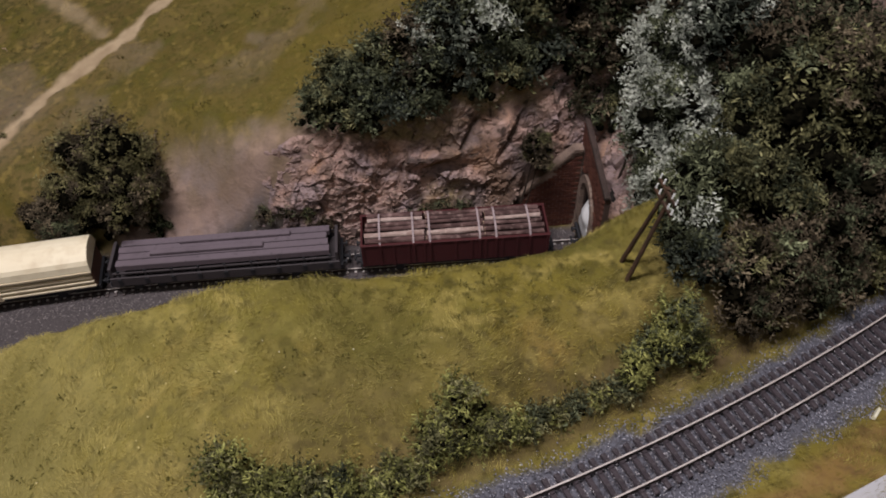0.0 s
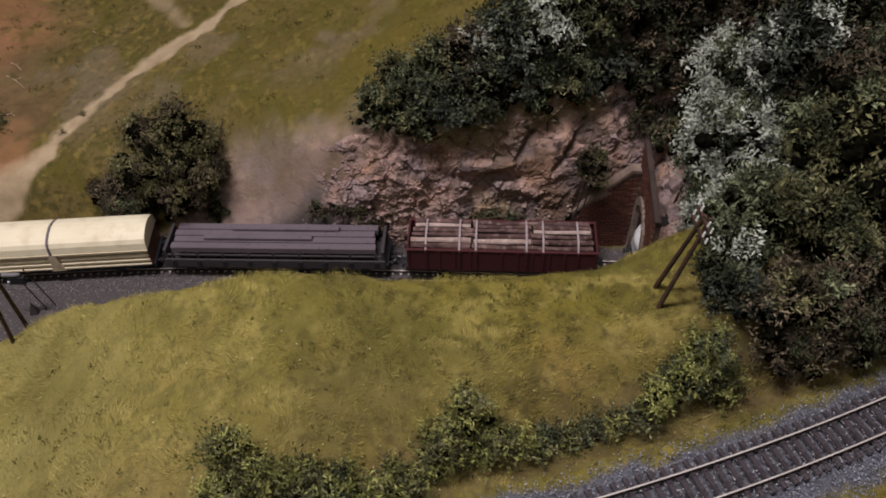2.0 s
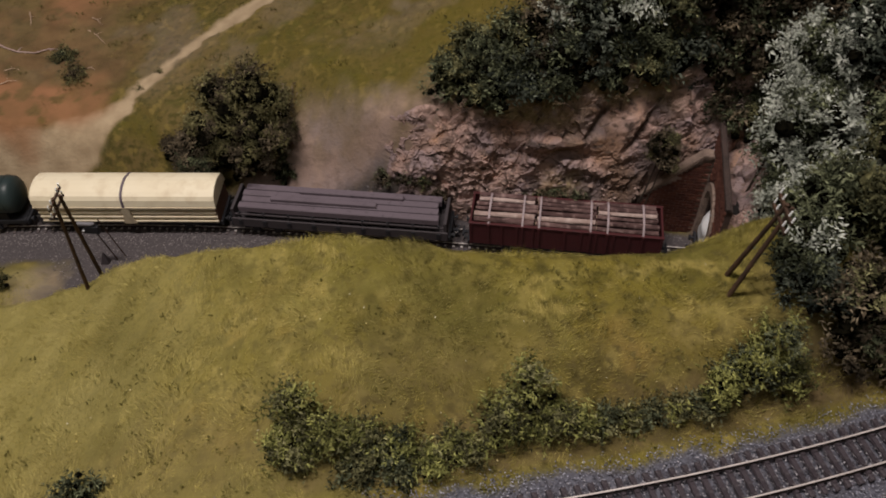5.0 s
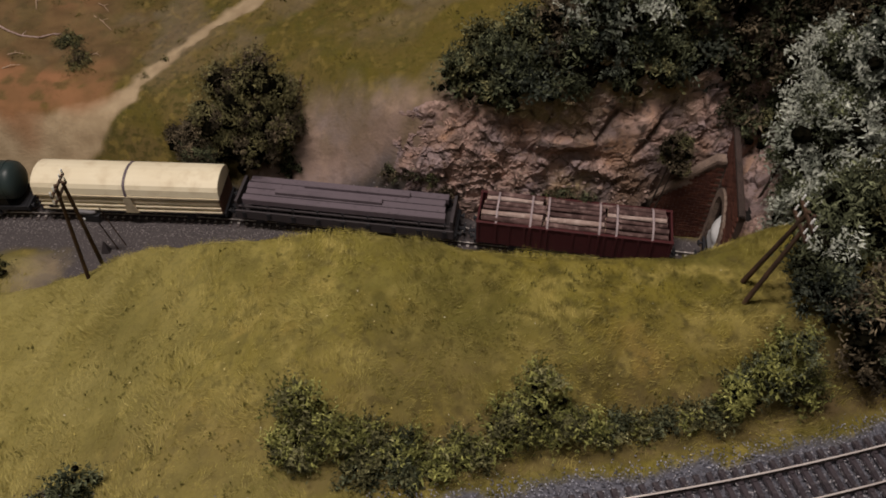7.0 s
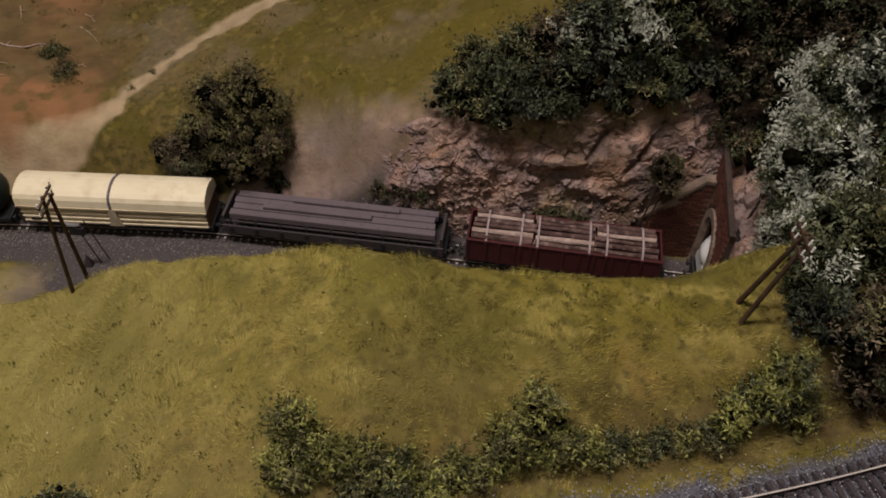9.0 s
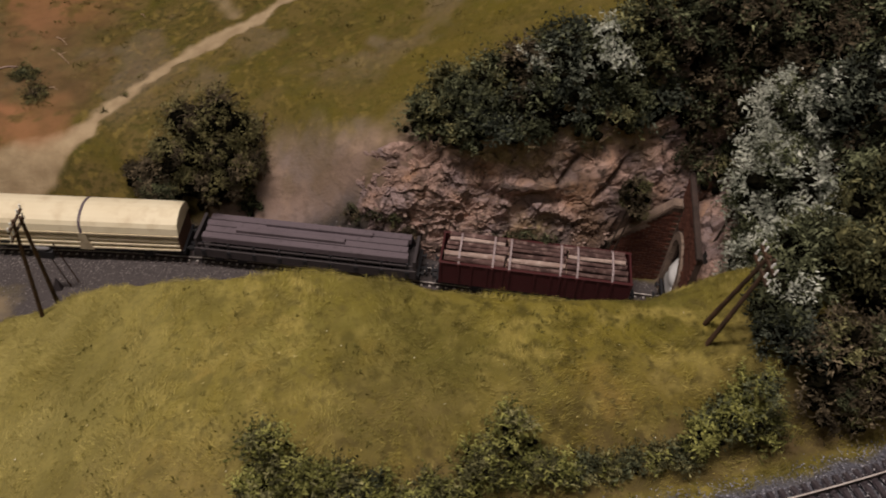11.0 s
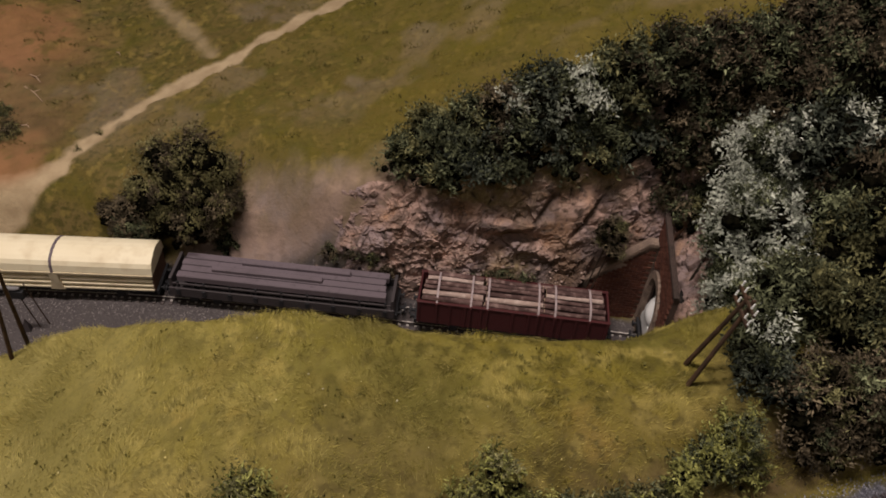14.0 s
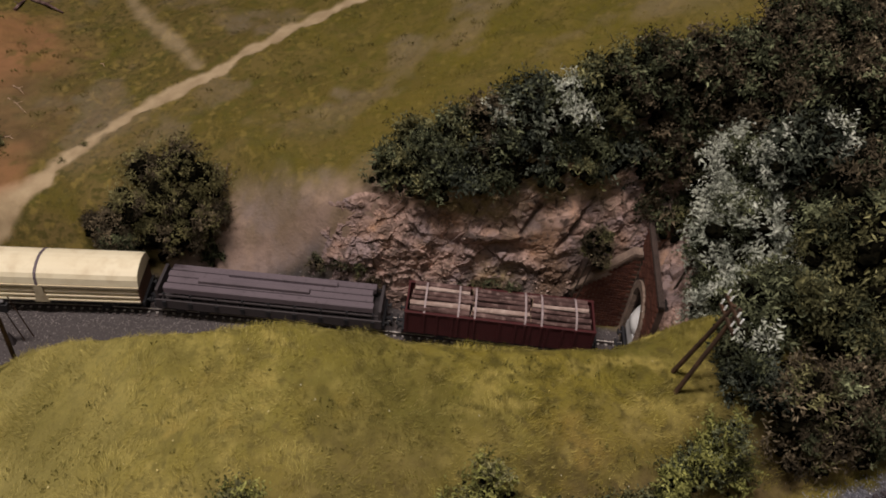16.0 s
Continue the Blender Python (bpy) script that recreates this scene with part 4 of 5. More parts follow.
def leaf_cloud(name, blobs, n, size, mat, rng, loose=0.0, per=10):
    """Small leaves set along ragged sprigs that stand out from the blobs."""
    c = np.array([b[:3] for b in blobs], float)
    r = np.array([b[3] for b in blobs], float)
    m = max(n // per, 8)
    # sprigs gather in clumps, with dark gaps between them
    k = max(3 * len(blobs), m // 9)
    share = r**2 * np.array([b[4] for b in blobs])
    clump_blob = rng.choice(len(blobs), k, p=share / share.sum())
    clump_way, clump_tone = rng.randn(k, 3), rng.rand(k)
    clump_way[:, 2] = np.where(clump_way[:, 2] < -0.4, -clump_way[:, 2], clump_way[:, 2])
    clump_way /= np.linalg.norm(clump_way, axis=1)[:, None]
    clump = rng.randint(k, size=m)
    pick = clump_blob[clump]
    d = clump_way[clump] + 0.25 * rng.randn(m, 3)
    d /= np.linalg.norm(d, axis=1)[:, None]
    root = c[pick] + d * (r[pick] * rng.uniform(0.78, 1.02 + loose, m))[:, None]
    stem = d * 0.45 + (0, 0, 0.15) + 0.75 * rng.randn(m, 3)
    stem /= np.linalg.norm(stem, axis=1)[:, None]
    across = np.cross(stem, d + 0.3 * rng.randn(m, 3))
    across /= np.linalg.norm(across, axis=1)[:, None] + 1e-9
    reach = rng.uniform(1.0, 2.7, m)[:, None] * size[1]
    tone = np.repeat(0.6 * clump_tone[clump] + 0.4 * rng.rand(m), per)
    n = m * per
    step = np.tile(np.arange(per) / per, m)[:, None]
    flip = np.tile(np.where(np.arange(per) % 2, 1.0, -1.0), m)[:, None]
    d, stem, across, reach = (np.repeat(a, per, 0) for a in (d, stem, across, reach))
    foot = np.repeat(root, per, 0) + stem * reach * step + 0.10 * reach * rng.randn(n, 3)
    along = stem * 0.55 + across * flip * rng.uniform(0.3, 1.1, (n, 1)) + 0.35 * rng.randn(n, 3)
    along /= np.linalg.norm(along, axis=1)[:, None]
    side = np.cross(along, d + (0, 0, 0.35) + 0.4 * rng.randn(n, 3))
    side /= np.linalg.norm(side, axis=1)[:, None] + 1e-9
    out = np.cross(side, along)
    s = (size[0] + (size[1] - size[0]) * rng.rand(n)[:, None] ** 1.3) * (1.15 - 0.5 * step)
    wide = s * rng.uniform(0.09, 0.25, (n, 1))
    mid = foot + along * s * rng.uniform(0.35, 0.65, (n, 1)) + out * s * 0.10
    tip = foot + along * s - out * s * 0.15
    v = np.stack([foot, mid + side * wide, tip, mid - side * wide], 1).reshape(-1, 3) * 0.001
    return raw_mesh(name, v, np.arange(4 * n).reshape(-1, 4), mat, False, (("tone", np.repeat(tone, 4)),))


def shrub(label, x, y, r, kind, seed, tall=1.0, leaves=2600, size=(1.2, 3.7), lift=0.0, name="shrub", flat=1.0, second=None, loose=0.14, core_size=0.72, low=1.0):
    """A shrub at x, y (mm): trunk and limbs, near-black cores as painted shade inside, leaves outside."""
    rng = np.random.RandomState(seed)
    z0 = 1000 * float(ground(x / 1000, y / 1000)) - 1.5
    bush = thing(name, label, "shrub" if name == "shrub" else "tree", at=pose(x * 0.001, y * 0.001, z0 * 0.001, 0, 0, rng.uniform(0, 360)))
    high = r * tall
    blobs = []
    count = int(8 + r / 3.2)
    for k in range(count):
        a = k * 2.4 + rng.uniform(-0.6, 0.6)
        u = (k + 0.5) / count
        rad = r * 0.84 * math.sqrt(u) * rng.uniform(0.75, 1.15)
        zc = lift + high * (0.42 + 0.85 * (1 - u ** 1.3) + rng.uniform(-0.28, 0.26))
        blobs.append((rad * math.cos(a), rad * math.sin(a) * flat, zc, r * rng.uniform(0.20, 0.36), 1.0))
    for k in range(int(5 + r / 5)):
        a = rng.uniform(0, 6.28)
        blobs.append((r * 0.80 * math.cos(a), r * 0.80 * math.sin(a) * flat, lift + high * rng.uniform(0.08, 0.45), r * rng.uniform(0.18, 0.30), low))
    wood = Shape().rod((0, 0, -2), (0, 0, lift + high * 0.5), max(r * 0.07, 0.8), max(r * 0.04, 0.5), 7)
    for bx, by, bz, br, _ in blobs[::2]:
        wood.rod((0, 0, lift + high * 0.25), (bx * 0.8, by * 0.8, bz), max(r * 0.03, 0.4), 0.25, 5)
    part("trunk", wood, BARK, bush)
    # lumps of near-black colour put deep shade behind the leaf gaps
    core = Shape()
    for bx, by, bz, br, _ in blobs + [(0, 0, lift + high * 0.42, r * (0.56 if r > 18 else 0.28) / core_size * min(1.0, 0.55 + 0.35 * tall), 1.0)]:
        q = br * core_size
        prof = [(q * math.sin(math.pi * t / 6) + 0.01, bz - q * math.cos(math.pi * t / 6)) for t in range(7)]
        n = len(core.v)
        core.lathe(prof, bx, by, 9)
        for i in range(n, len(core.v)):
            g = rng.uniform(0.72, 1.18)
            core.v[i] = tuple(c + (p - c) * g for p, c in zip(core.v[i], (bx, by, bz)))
    part("inner_growth", core, TWIG_SHADE, bush)
    part("crown", leaf_cloud("crown", blobs, int(leaves * (0.65 if second else 1)), size, LEAVES[kind], rng, loose), LEAVES[kind], bush)
    if second:
        part("crown", leaf_cloud("crown", blobs[::3], int(leaves * 0.42), size, LEAVES[second], rng, loose), LEAVES[second], bush)
    return bush


# beside the lower track
shrub("dense dark green and brown bush on the bank beside the track", -140, 92, 50, "sage", 21, 0.74, 18000, size=(1.5, 4.4), second="brown", core_size=0.55)
shrub("dark green growth at the foot of the dense bush", -122, 80, 24, "green", 25, 0.8, 6000, second="brown")
shrub("brown and green growth at the foot of the dense bush", -152, 78, 26, "brown", 26, 0.8, 6500, second="green")
shrub("brown bushy weeds beside the dense bush", -172, 84, 26, "brown", 24, 0.8, 6500, second="green")
shrub("low dark weeds at the foot of the bank", -186, 84, 24, "brown", 22, 0.6, 6500)
shrub("low olive weeds at the foot of the bank", -100, 68, 12, "green", 23, 0.6, 700, size=(1.8, 3.6))
# tufts on the bare soil and on the footpath
shrub("dark green tuft on bare soil beside a dead branch", -326, 190, 11, "sage", 27, 0.5, 1900, second="green", core_size=0.4)
shrub("low brown and green tuft beside the orange clay", -308, 165, 10, "sage", 28, 0.45, 1500, second="brown", core_size=0.4)
shrub("small dark weed growing on the footpath", -228, 164, 3.2, "sage", 29, 0.28, 260, size=(0.8, 1.8), core_size=0.3)
shrub("small dark weed growing on the footpath", -242, 144, 3.4, "sage", 30, 0.28, 260, size=(0.8, 1.8), core_size=0.3)
# row along the top of the rocks
TOP_ROW = [(34, 62, 17, "green", "olive", 1.0), (54, 54, 19, "green", "olive", 1.3), (76, 51, 20, "green", "blue", 1.4), (97, 50, 20, "blue", "green", 1.4), (118, 50, 20, "green", "blue", 1.5), (139, 49, 20, "blue", "green", 1.5), (160, 48, 20, "green", "blue", 1.6),
           (182, 48, 21, "green", "olive", 1.6), (204, 47, 21, "blue", "green", 1.6), (226, 46, 20, "green", "brown", 1.6), (56, 72, 21, "olive", "green", 1.0), (80, 68, 23, "green", "olive", 1.1), (104, 66, 23, "brown", "grey", 1.0), (130, 64, 25, "blue", "green", 1.3),
           (158, 62, 25, "green", "grey", 1.0), (184, 60, 27, "green", "olive", 1.0), (212, 58, 28, "green", "brown", 1.05), (238, 56, 29, "brown", "green", 1.05), (264, 55, 29, "green", "brown", 1.0)]
for k, (x, y, r, a, b, tall) in enumerate(TOP_ROW):
    words = {"green": "dark green", "olive": "olive", "brown": "brownish", "blue": "blue-green"}[a]
    shrub(words + " leafy shrub in the row above the rocks", x, y, r, a, 40 + k, tall, int(145 * r), size=(2.0, 6.0), second=b, low=0.2)
# wood over the tunnel
WOOD_EDGE = [(240, -211, 12, "brown", "green", 1.0), (262, -209, 14, "brown", "olive", 1.1), (288, -203, 15, "green", "brown", 1.1), (314, -196, 16, "brown", "green", 1.1), (342, -186, 17, "olive", "brown", 1.1), (372, -172, 18, "brown", "green", 1.1),
             (248, 46, 22, "green", "brown", 1.7), (270, 46, 23, "brown", "green", 1.7), (292, 45, 24, "green", "brown", 1.7), (314, 44, 25, "brown", "green", 1.7), (338, 42, 26, "green", "brown", 1.7), (362, 40, 27, "brown", "green", 1.6),
             (388, 36, 28, "green", "brown", 1.5), (250, 42, 20, "green", "brown", 0.9), (270, 40, 21, "brown", "green", 0.9), (290, 34, 22, "green", "grey", 0.9), (312, 26, 24, "brown", "green", 0.9), (296, 14, 17, "green", "grey", 0.9),
             (304, -8, 19, "grey", "green", 1.0), (334, 24, 26, "green", "brown", 0.9)]
WOOD_MIDDLE = [(292, 58, 28, "brown", "green", 0.9), (318, 56, 29, "green", "brown", 0.9), (346, 52, 30, "brown", "green", 0.9), (374, 44, 32, "green", "brown", 0.9), (400, 34, 32, "brown", "green", 0.9), (290, -52, 31, "grey", "green", 1.1),
               (270, -84, 27, "grey", "green", 1.1), (256, -114, 27, "grey", "green", 1.1), (234, -146, 25, "green", "olive", 1.1), (214, -166, 17, "green", "grey", 1.2), (212, -188, 15, "blue", "green", 1.0), (236, -196, 22, "brown", "olive", 1.0),
               (272, -160, 24, "olive", "green", 1.1), (268, -194, 24, "brown", "green", 1.0), (298, -186, 25, "brown", "green", 1.1), (300, -135, 32, "olive", "green", 1.2), (312, -88, 34, "olive", "grey", 1.1), (318, -20, 32, "brown", "green", 1.1),
               (345, -55, 36, "brown", "green", 1.2), (340, -118, 34, "green", "brown", 1.2)]
WOOD_BACK = [(330, -170, 30, "brown", "green", 1.1), (362, -172, 30, "olive", "brown", 1.0), (362, -8, 34, "brown", "olive", 1.0), (338, -12, 26, "green", "brown", 1.0), (388, -90, 38, "olive", "brown", 1.1), (395, -140, 34, "green", "brown", 1.0),
             (400, -30, 36, "green", "brown", 1.0), (286, -14, 14, "grey", "green", 1.2), (288, 12, 14, "green", "brown", 1.2), (284, -40, 14, "grey", "green", 1.1), (222, 51, 19, "brown", "green", 1.7), (240, 50, 20, "green", "brown", 1.9),
             (256, 47, 20, "brown", "green", 2.0), (263, 50, 15, "brown", "green", 1.5), (278, 44, 18, "green", "brown", 2.1), (300, 48, 20, "brown", "green", 2.1)]
TALL = [(278, 6, 34, "grey", "green", 0.8, 78), (273, -42, 34, "grey", "green", 0.9, 58), (306, -20, 34, "blue", "grey", 0.9, 66), (296, -112, 34, "olive", "green", 0.9, 46), (322, -66, 36, "brown", "green", 0.9, 46),
        (330, -110, 36, "olive", "brown", 0.9, 40), (300, 34, 30, "brown", "green", 0.9, 60), (336, 10, 36, "green", "brown", 0.9, 50), (265, -86, 27, "grey", "green", 0.9, 26), (264, -22, 17, "grey", "green", 0.8, 92)]
for k, (x, y, r, a, b, tall, lift) in enumerate(TALL):
    words = {"green": "dark green", "grey": "pale grey-green", "brown": "brown and green", "blue": "blue-green", "olive": "yellow-olive"}[a]
    shrub("tall " + words + " tree leaning over the tunnel mouth", x, y, r, a, 300 + k, tall, int((270 if a == "grey" else 165) * r), size=(2.0, 5.8) if a == "grey" else (2.1, 6.4), lift=lift, second=b, name="tree", core_size=0.5 if a == "grey" else 0.72)
for k, (x, y, r, a, b, tall) in enumerate(WOOD_EDGE + WOOD_MIDDLE + WOOD_BACK):
    words = {"green": "dark green", "grey": "pale grey-green", "brown": "brown and green", "blue": "blue-green", "olive": "olive green"}[a]
    shrub(words + " leafy tree in the wood over the tunnel", x, y, r, a, 70 + k, tall, int((230 if a == "grey" else 160) * r), size=((1.9, 6.0) if y > -150 else (1.7, 5.0)), second=b, name="tree", low=1.0 if a == "grey" else 0.4)
# undergrowth closing the wood above the headwall
pick = random.Random(12)
for row, line in enumerate((66, 52, 45, 39, 34, 12)):
    for k in range(8):
        x, y, kind = 244 + 23 * k + pick.uniform(-6, 6), line + pick.uniform(-3, 3), pick.choice(["green", "brown", "green", "olive"])
        if line > 20 and x > 262 or x > 300:
            shrub("low leafy undergrowth in the wood over the tunnel", x, y, pick.uniform(16, 20), kind, 400 + 10 * row + k, 1.25, 4200, second="brown" if kind == "green" else "green")
# hedge along the curved track
HEDGE = [(-43, -257, 13, "bright", "olive", 1.25), (-33, -268, 12, "bright", "olive", 1.1), (-47, -274, 11, "bright", "olive", 0.9), (-12, -268, 11, "olive", "bright", 0.7), (-14, -280, 9, "olive", "green", 0.6), (4, -270, 10, "bright", "green", 0.7), (6, -281, 8, "green", "olive", 0.6), (20, -275, 9, "bright", "olive", 0.6), (36, -269, 10, "olive", "bright", 0.7),
         (52, -258, 12, "bright", "olive", 0.9), (66, -247, 14, "bright", "olive", 1.3), (78, -254, 11, "bright", "olive", 0.9), (92, -255, 9, "bright", "olive", 0.8), (106, -251, 6, "olive", "green", 0.7), (119, -250, 5, "olive", "bright", 0.8), (132, -247, 6, "green", "olive", 0.7),
         (145, -244, 6, "olive", "bright", 0.8), (158, -240, 7, "green", "olive", 0.8), (168, -232, 10, "bright", "green", 1.0), (180, -228, 13, "bright", "green", 1.1), (192, -219, 14, "bright", "green", 1.3), (204, -226, 11, "bright", "olive", 1.0), (-150, -281, 12, "green", None, 1.1), (-168, -292, 12, "green", "brown", 1.0)]
for k, (x, y, r, a, b, tall) in enumerate(HEDGE):
    words = {"green": "low dark green", "bright": "low yellow-green", "olive": "low olive"}[a]
    shrub(words + " bush in the hedge beside the curved track", x, y, r, a, 100 + k, tall, int(145 * r), size=(1.3, 4.0), second=b, loose=0.50, core_size=0.40)
# growth on the rocks
ROCK_WEEDS = [(-12, 40, 8, 8), (6, 38, 8, 10), (22, 36, 8, 12), (36, 33, 7, 12), (108, 24, 8, 26), (122, 22, 10, 30), (137, 20, 12, 32), (152, 17, 12, 30), (167, 14, 10, 24), (182, 11, 9, 18), (196, 9, 8, 14)]
for k, (x, y, r, lift) in enumerate(ROCK_WEEDS):
    shrub("small dark weeds growing on the rock face", x, y, r, ("brown", "green", "olive")[k % 3], 130 + k, 0.8, int(170 * r), size=(0.8, 2.2), loose=0.3, core_size=0.45, lift=lift, second=("green", "brown")[k % 2])
shrub("low olive weeds on the bank beside the valley floor", -326, -46, 12, "olive", 150, 0.6, 1800)
shrub("low olive weeds on the bank beside the valley floor", -338, -70, 12, "olive", 151, 0.6, 2000)

for x, y, r, high, seed in ((202, 10, 13, 107, 160), (206, 8, 11, 96, 161)):
    shrub("brown bushy weeds clinging to the rock above the wing wall", x, y, r, "brown", seed, 0.9, 3000, size=(0.9, 2.4), lift=high - 1000 * float(ground(x / 1000, y / 1000)), second="olive")

# ---------- flowers and small stones ----------


def scatter(name, label, category, n, box, size, mat, seed, lift=0.0022):
    rng = np.random.RandomState(seed)
    x, y = rng.uniform(box[0], box[1], n), rng.uniform(box[2], box[3], n)
    keep = zones(x, y)[3] < 0.3
    x, y = x[keep], y[keep]
    place = np.stack([x, y, fine_ground(x, y) + lift], -1)
    ob = new(name, pebbles(name, place, rng.uniform(size[0], size[1], len(x)), mat, rng))
    return tagged(ob, label, category, kind="stuff")


scatter("flowers", "tiny pale yellow flowers in the grass", "flowers", 75, (-0.20, 0.20, -0.29, -0.17), (0.00025, 0.0005), YELLOW, 31)
scatter("flowers", "tiny cream flowers in the grass", "flowers", 24, (-0.20, 0.20, -0.29, -0.17), (0.0003, 0.0005), PALE_PETAL, 32)

# ---------- the train ----------


def wheelset(parent, x):
    ws = part("wheelset", Shape().rod((x, -9.5, 5.6), (x, 9.5, 5.6), 1.0, sides=8), STEEL, parent)
    for side in (-1, 1):
        prof = [(1.0, 0), (5.4, 0), (5.6, 0.5), (5.6, 2.0), (6.3, 2.2), (6.3, 2.9), (1.0, 2.9)]
        s = Shape()
        sides, verts, faces = 20, [], []
        for r, w in prof:
            for k in range(sides):
                a = k * math.tau / sides
                verts.append((x + r * math.cos(a), side * (10.2 - w), 5.6 + r * math.sin(a)))
        for i in range(len(prof) - 1):
            for k in range(sides):
                faces.append((i * sides + k, i * sides + (k + 1) % sides, (i + 1) * sides + (k + 1) % sides, (i + 1) * sides + k))
        part("wheel", s.add(verts, faces), STEEL, ws)
    for side in (-1, 1):
        part("axle_box", Shape().box(x - 3.2, x + 3.2, side * 12.6 - 1.2, side * 12.6 + 1.2, 3.0, 10.5, 0.4), BLACK, parent)


def underframe(parent, length, width=30, z=10.0, axles=None):
    h = length / 2
    s = Shape().box(-h + 2, h - 2, -width / 2 + 3, width / 2 - 3, z, z + 2.2)
    for side in (-1, 1):
        s.box(-h + 2, h - 2, side * (width / 2 - 2.4) - 0.6, side * (width / 2 - 2.4) + 0.6, z - 1.6, z + 2.6)
    part("underframe", s, BLACK, parent, "black steel underframe", bevel=0.2)
    for end in (-1, 1):
        part("buffer_beam", Shape().box(end * h - 1.0, end * h + 1.0, -width / 2 + 1, width / 2 - 1, z - 1.5, z + 3.0), BLACK, parent, bevel=0.2)
        for side in (-1, 1):
            x = end * h
            part("buffer", Shape().rod((x, side * 9.5, z + 0.8), (x + end * 3.2, side * 9.5, z + 0.8), 1.1, 0.9, 8).rod((x + end * 3.2, side * 9.5, z + 0.8), (x + end * 4.2, side * 9.5, z + 0.8), 2.4, 2.4, 12), BLACK, parent)
        part("coupling", Shape().box(min(end * h, end * (h + 6.5)), max(end * h, end * (h + 6.5)), -1.4, 1.4, z - 4.2, z - 2.8).box(end * (h + 5.6) - 0.7, end * (h + 5.6) + 0.7, -4.5, 4.5, z - 4.6, z - 2.0), BLACK, parent)
    for x in axles if axles else (-h * 0.60, h * 0.60):
        wheelset(parent, x)


def on_track(x):
    """The pose of a wagon whose middle is at x mm."""
    k = x / 1000
    slope = (level_track_y(k + 0.001) - level_track_y(k - 0.001)) / 0.002
    return pose(k, float(level_track_y(k)), 0.0, 0, 0, math.degrees(math.atan(slope))) @ Matrix.Scale(1.08, 4)


def silo_wagon(x, paint_mat, base_mat, label, skirt=None):
    w = thing("silo_wagon", label, "railway wagon", group="wagons of the goods train", at=on_track(x))
    upright.add(w)
    underframe(w, 146, 31)
    # base: upright skirt, then sides that lean inwards under the silos
    out = [(-15.5, 13.0), (15.5, 13.0), (15.5, 19.5), (10.5, 27.0), (-10.5, 27.0), (-15.5, 19.5)]
    part("base", Shape().prism(out, -71, 71), base_mat, w, bevel=0.5)
    for gx in (-69, -36, 0, 36, 69):
        for side in (-1, 1):
            s = Shape()
            s.slab([(gx - 0.6, 13.5), (gx + 0.6, 13.5), (gx + 0.6, 26.5), (gx - 0.6, 26.5)], min(side * 15.9, side * 11), max(side * 15.9, side * 11))
            part("rib", s, base_mat, w)
    for gx in (-44, -38, -3, 2, 4.5, 38, 44):
        part("catch", Shape().box(gx - 1.0, gx + 1.0, -16.1, -15.4, 15.0, 17.0), BLACK, w, "small black catch")
    for k, cx in enumerate((-56.0, -17.5, 17.5, 56.0)):
        prof = [(4.5, 19.0), (9.0, 22.5), (14.4, 26.6), (16.9, 29.2), (17.5, 30.4), (17.6, 35.6), (17.0, 37.6), (15.8, 41.2), (13.4, 44.6), (9.6, 47.3), (5.0, 49.0), (2.6, 49.4), (2.5, 50.2), (0.01, 50.3)]
        silo = part("silo", Shape().lathe(prof, cx, 0, 36), paint_mat, w, smooth=True)
        part("filler_cap", Shape().lathe([(2.3, 46.9), (2.3, 48.6), (1.9, 49.0), (0.01, 49.1)], cx + 3.0, -4.5, 14), paint_mat, silo)
        part("filler_cap", Shape().lathe([(1.4, 45.8), (1.4, 46.9), (0.01, 47.0)], cx - 4.5, -9.0, 12), paint_mat, silo)
        part("pipe", Shape().rod((cx, -13.2, 14), (cx, -13.2, 25), 0.9, sides=8), base_mat, w)
        if skirt:
            part("band", Shape().lathe([(16.62, 31.0), (17.65, 34.8), (17.5, 36.6), (16.4, 36.6)], cx, 0, 36), skirt, silo, smooth=True)
    for cx in (-36.7, 36.7):
        part("walkway", Shape().box(cx - 8.2, cx + 8.2, -4.5, 12.5, 40.8, 41.8).box(cx - 9.0, cx + 9.0, -5.0, -4.2, 40.0, 42.2), WALKWAY, w, "dark grey walkway between the silos")
        part("ladder", Shape().rod((cx - 3, 13.5, 13), (cx - 3, 13.5, 46), 0.4, sides=6).rod((cx + 3, 13.5, 13), (cx + 3, 13.5, 46), 0.4, sides=6), WALKWAY, w)
    return w


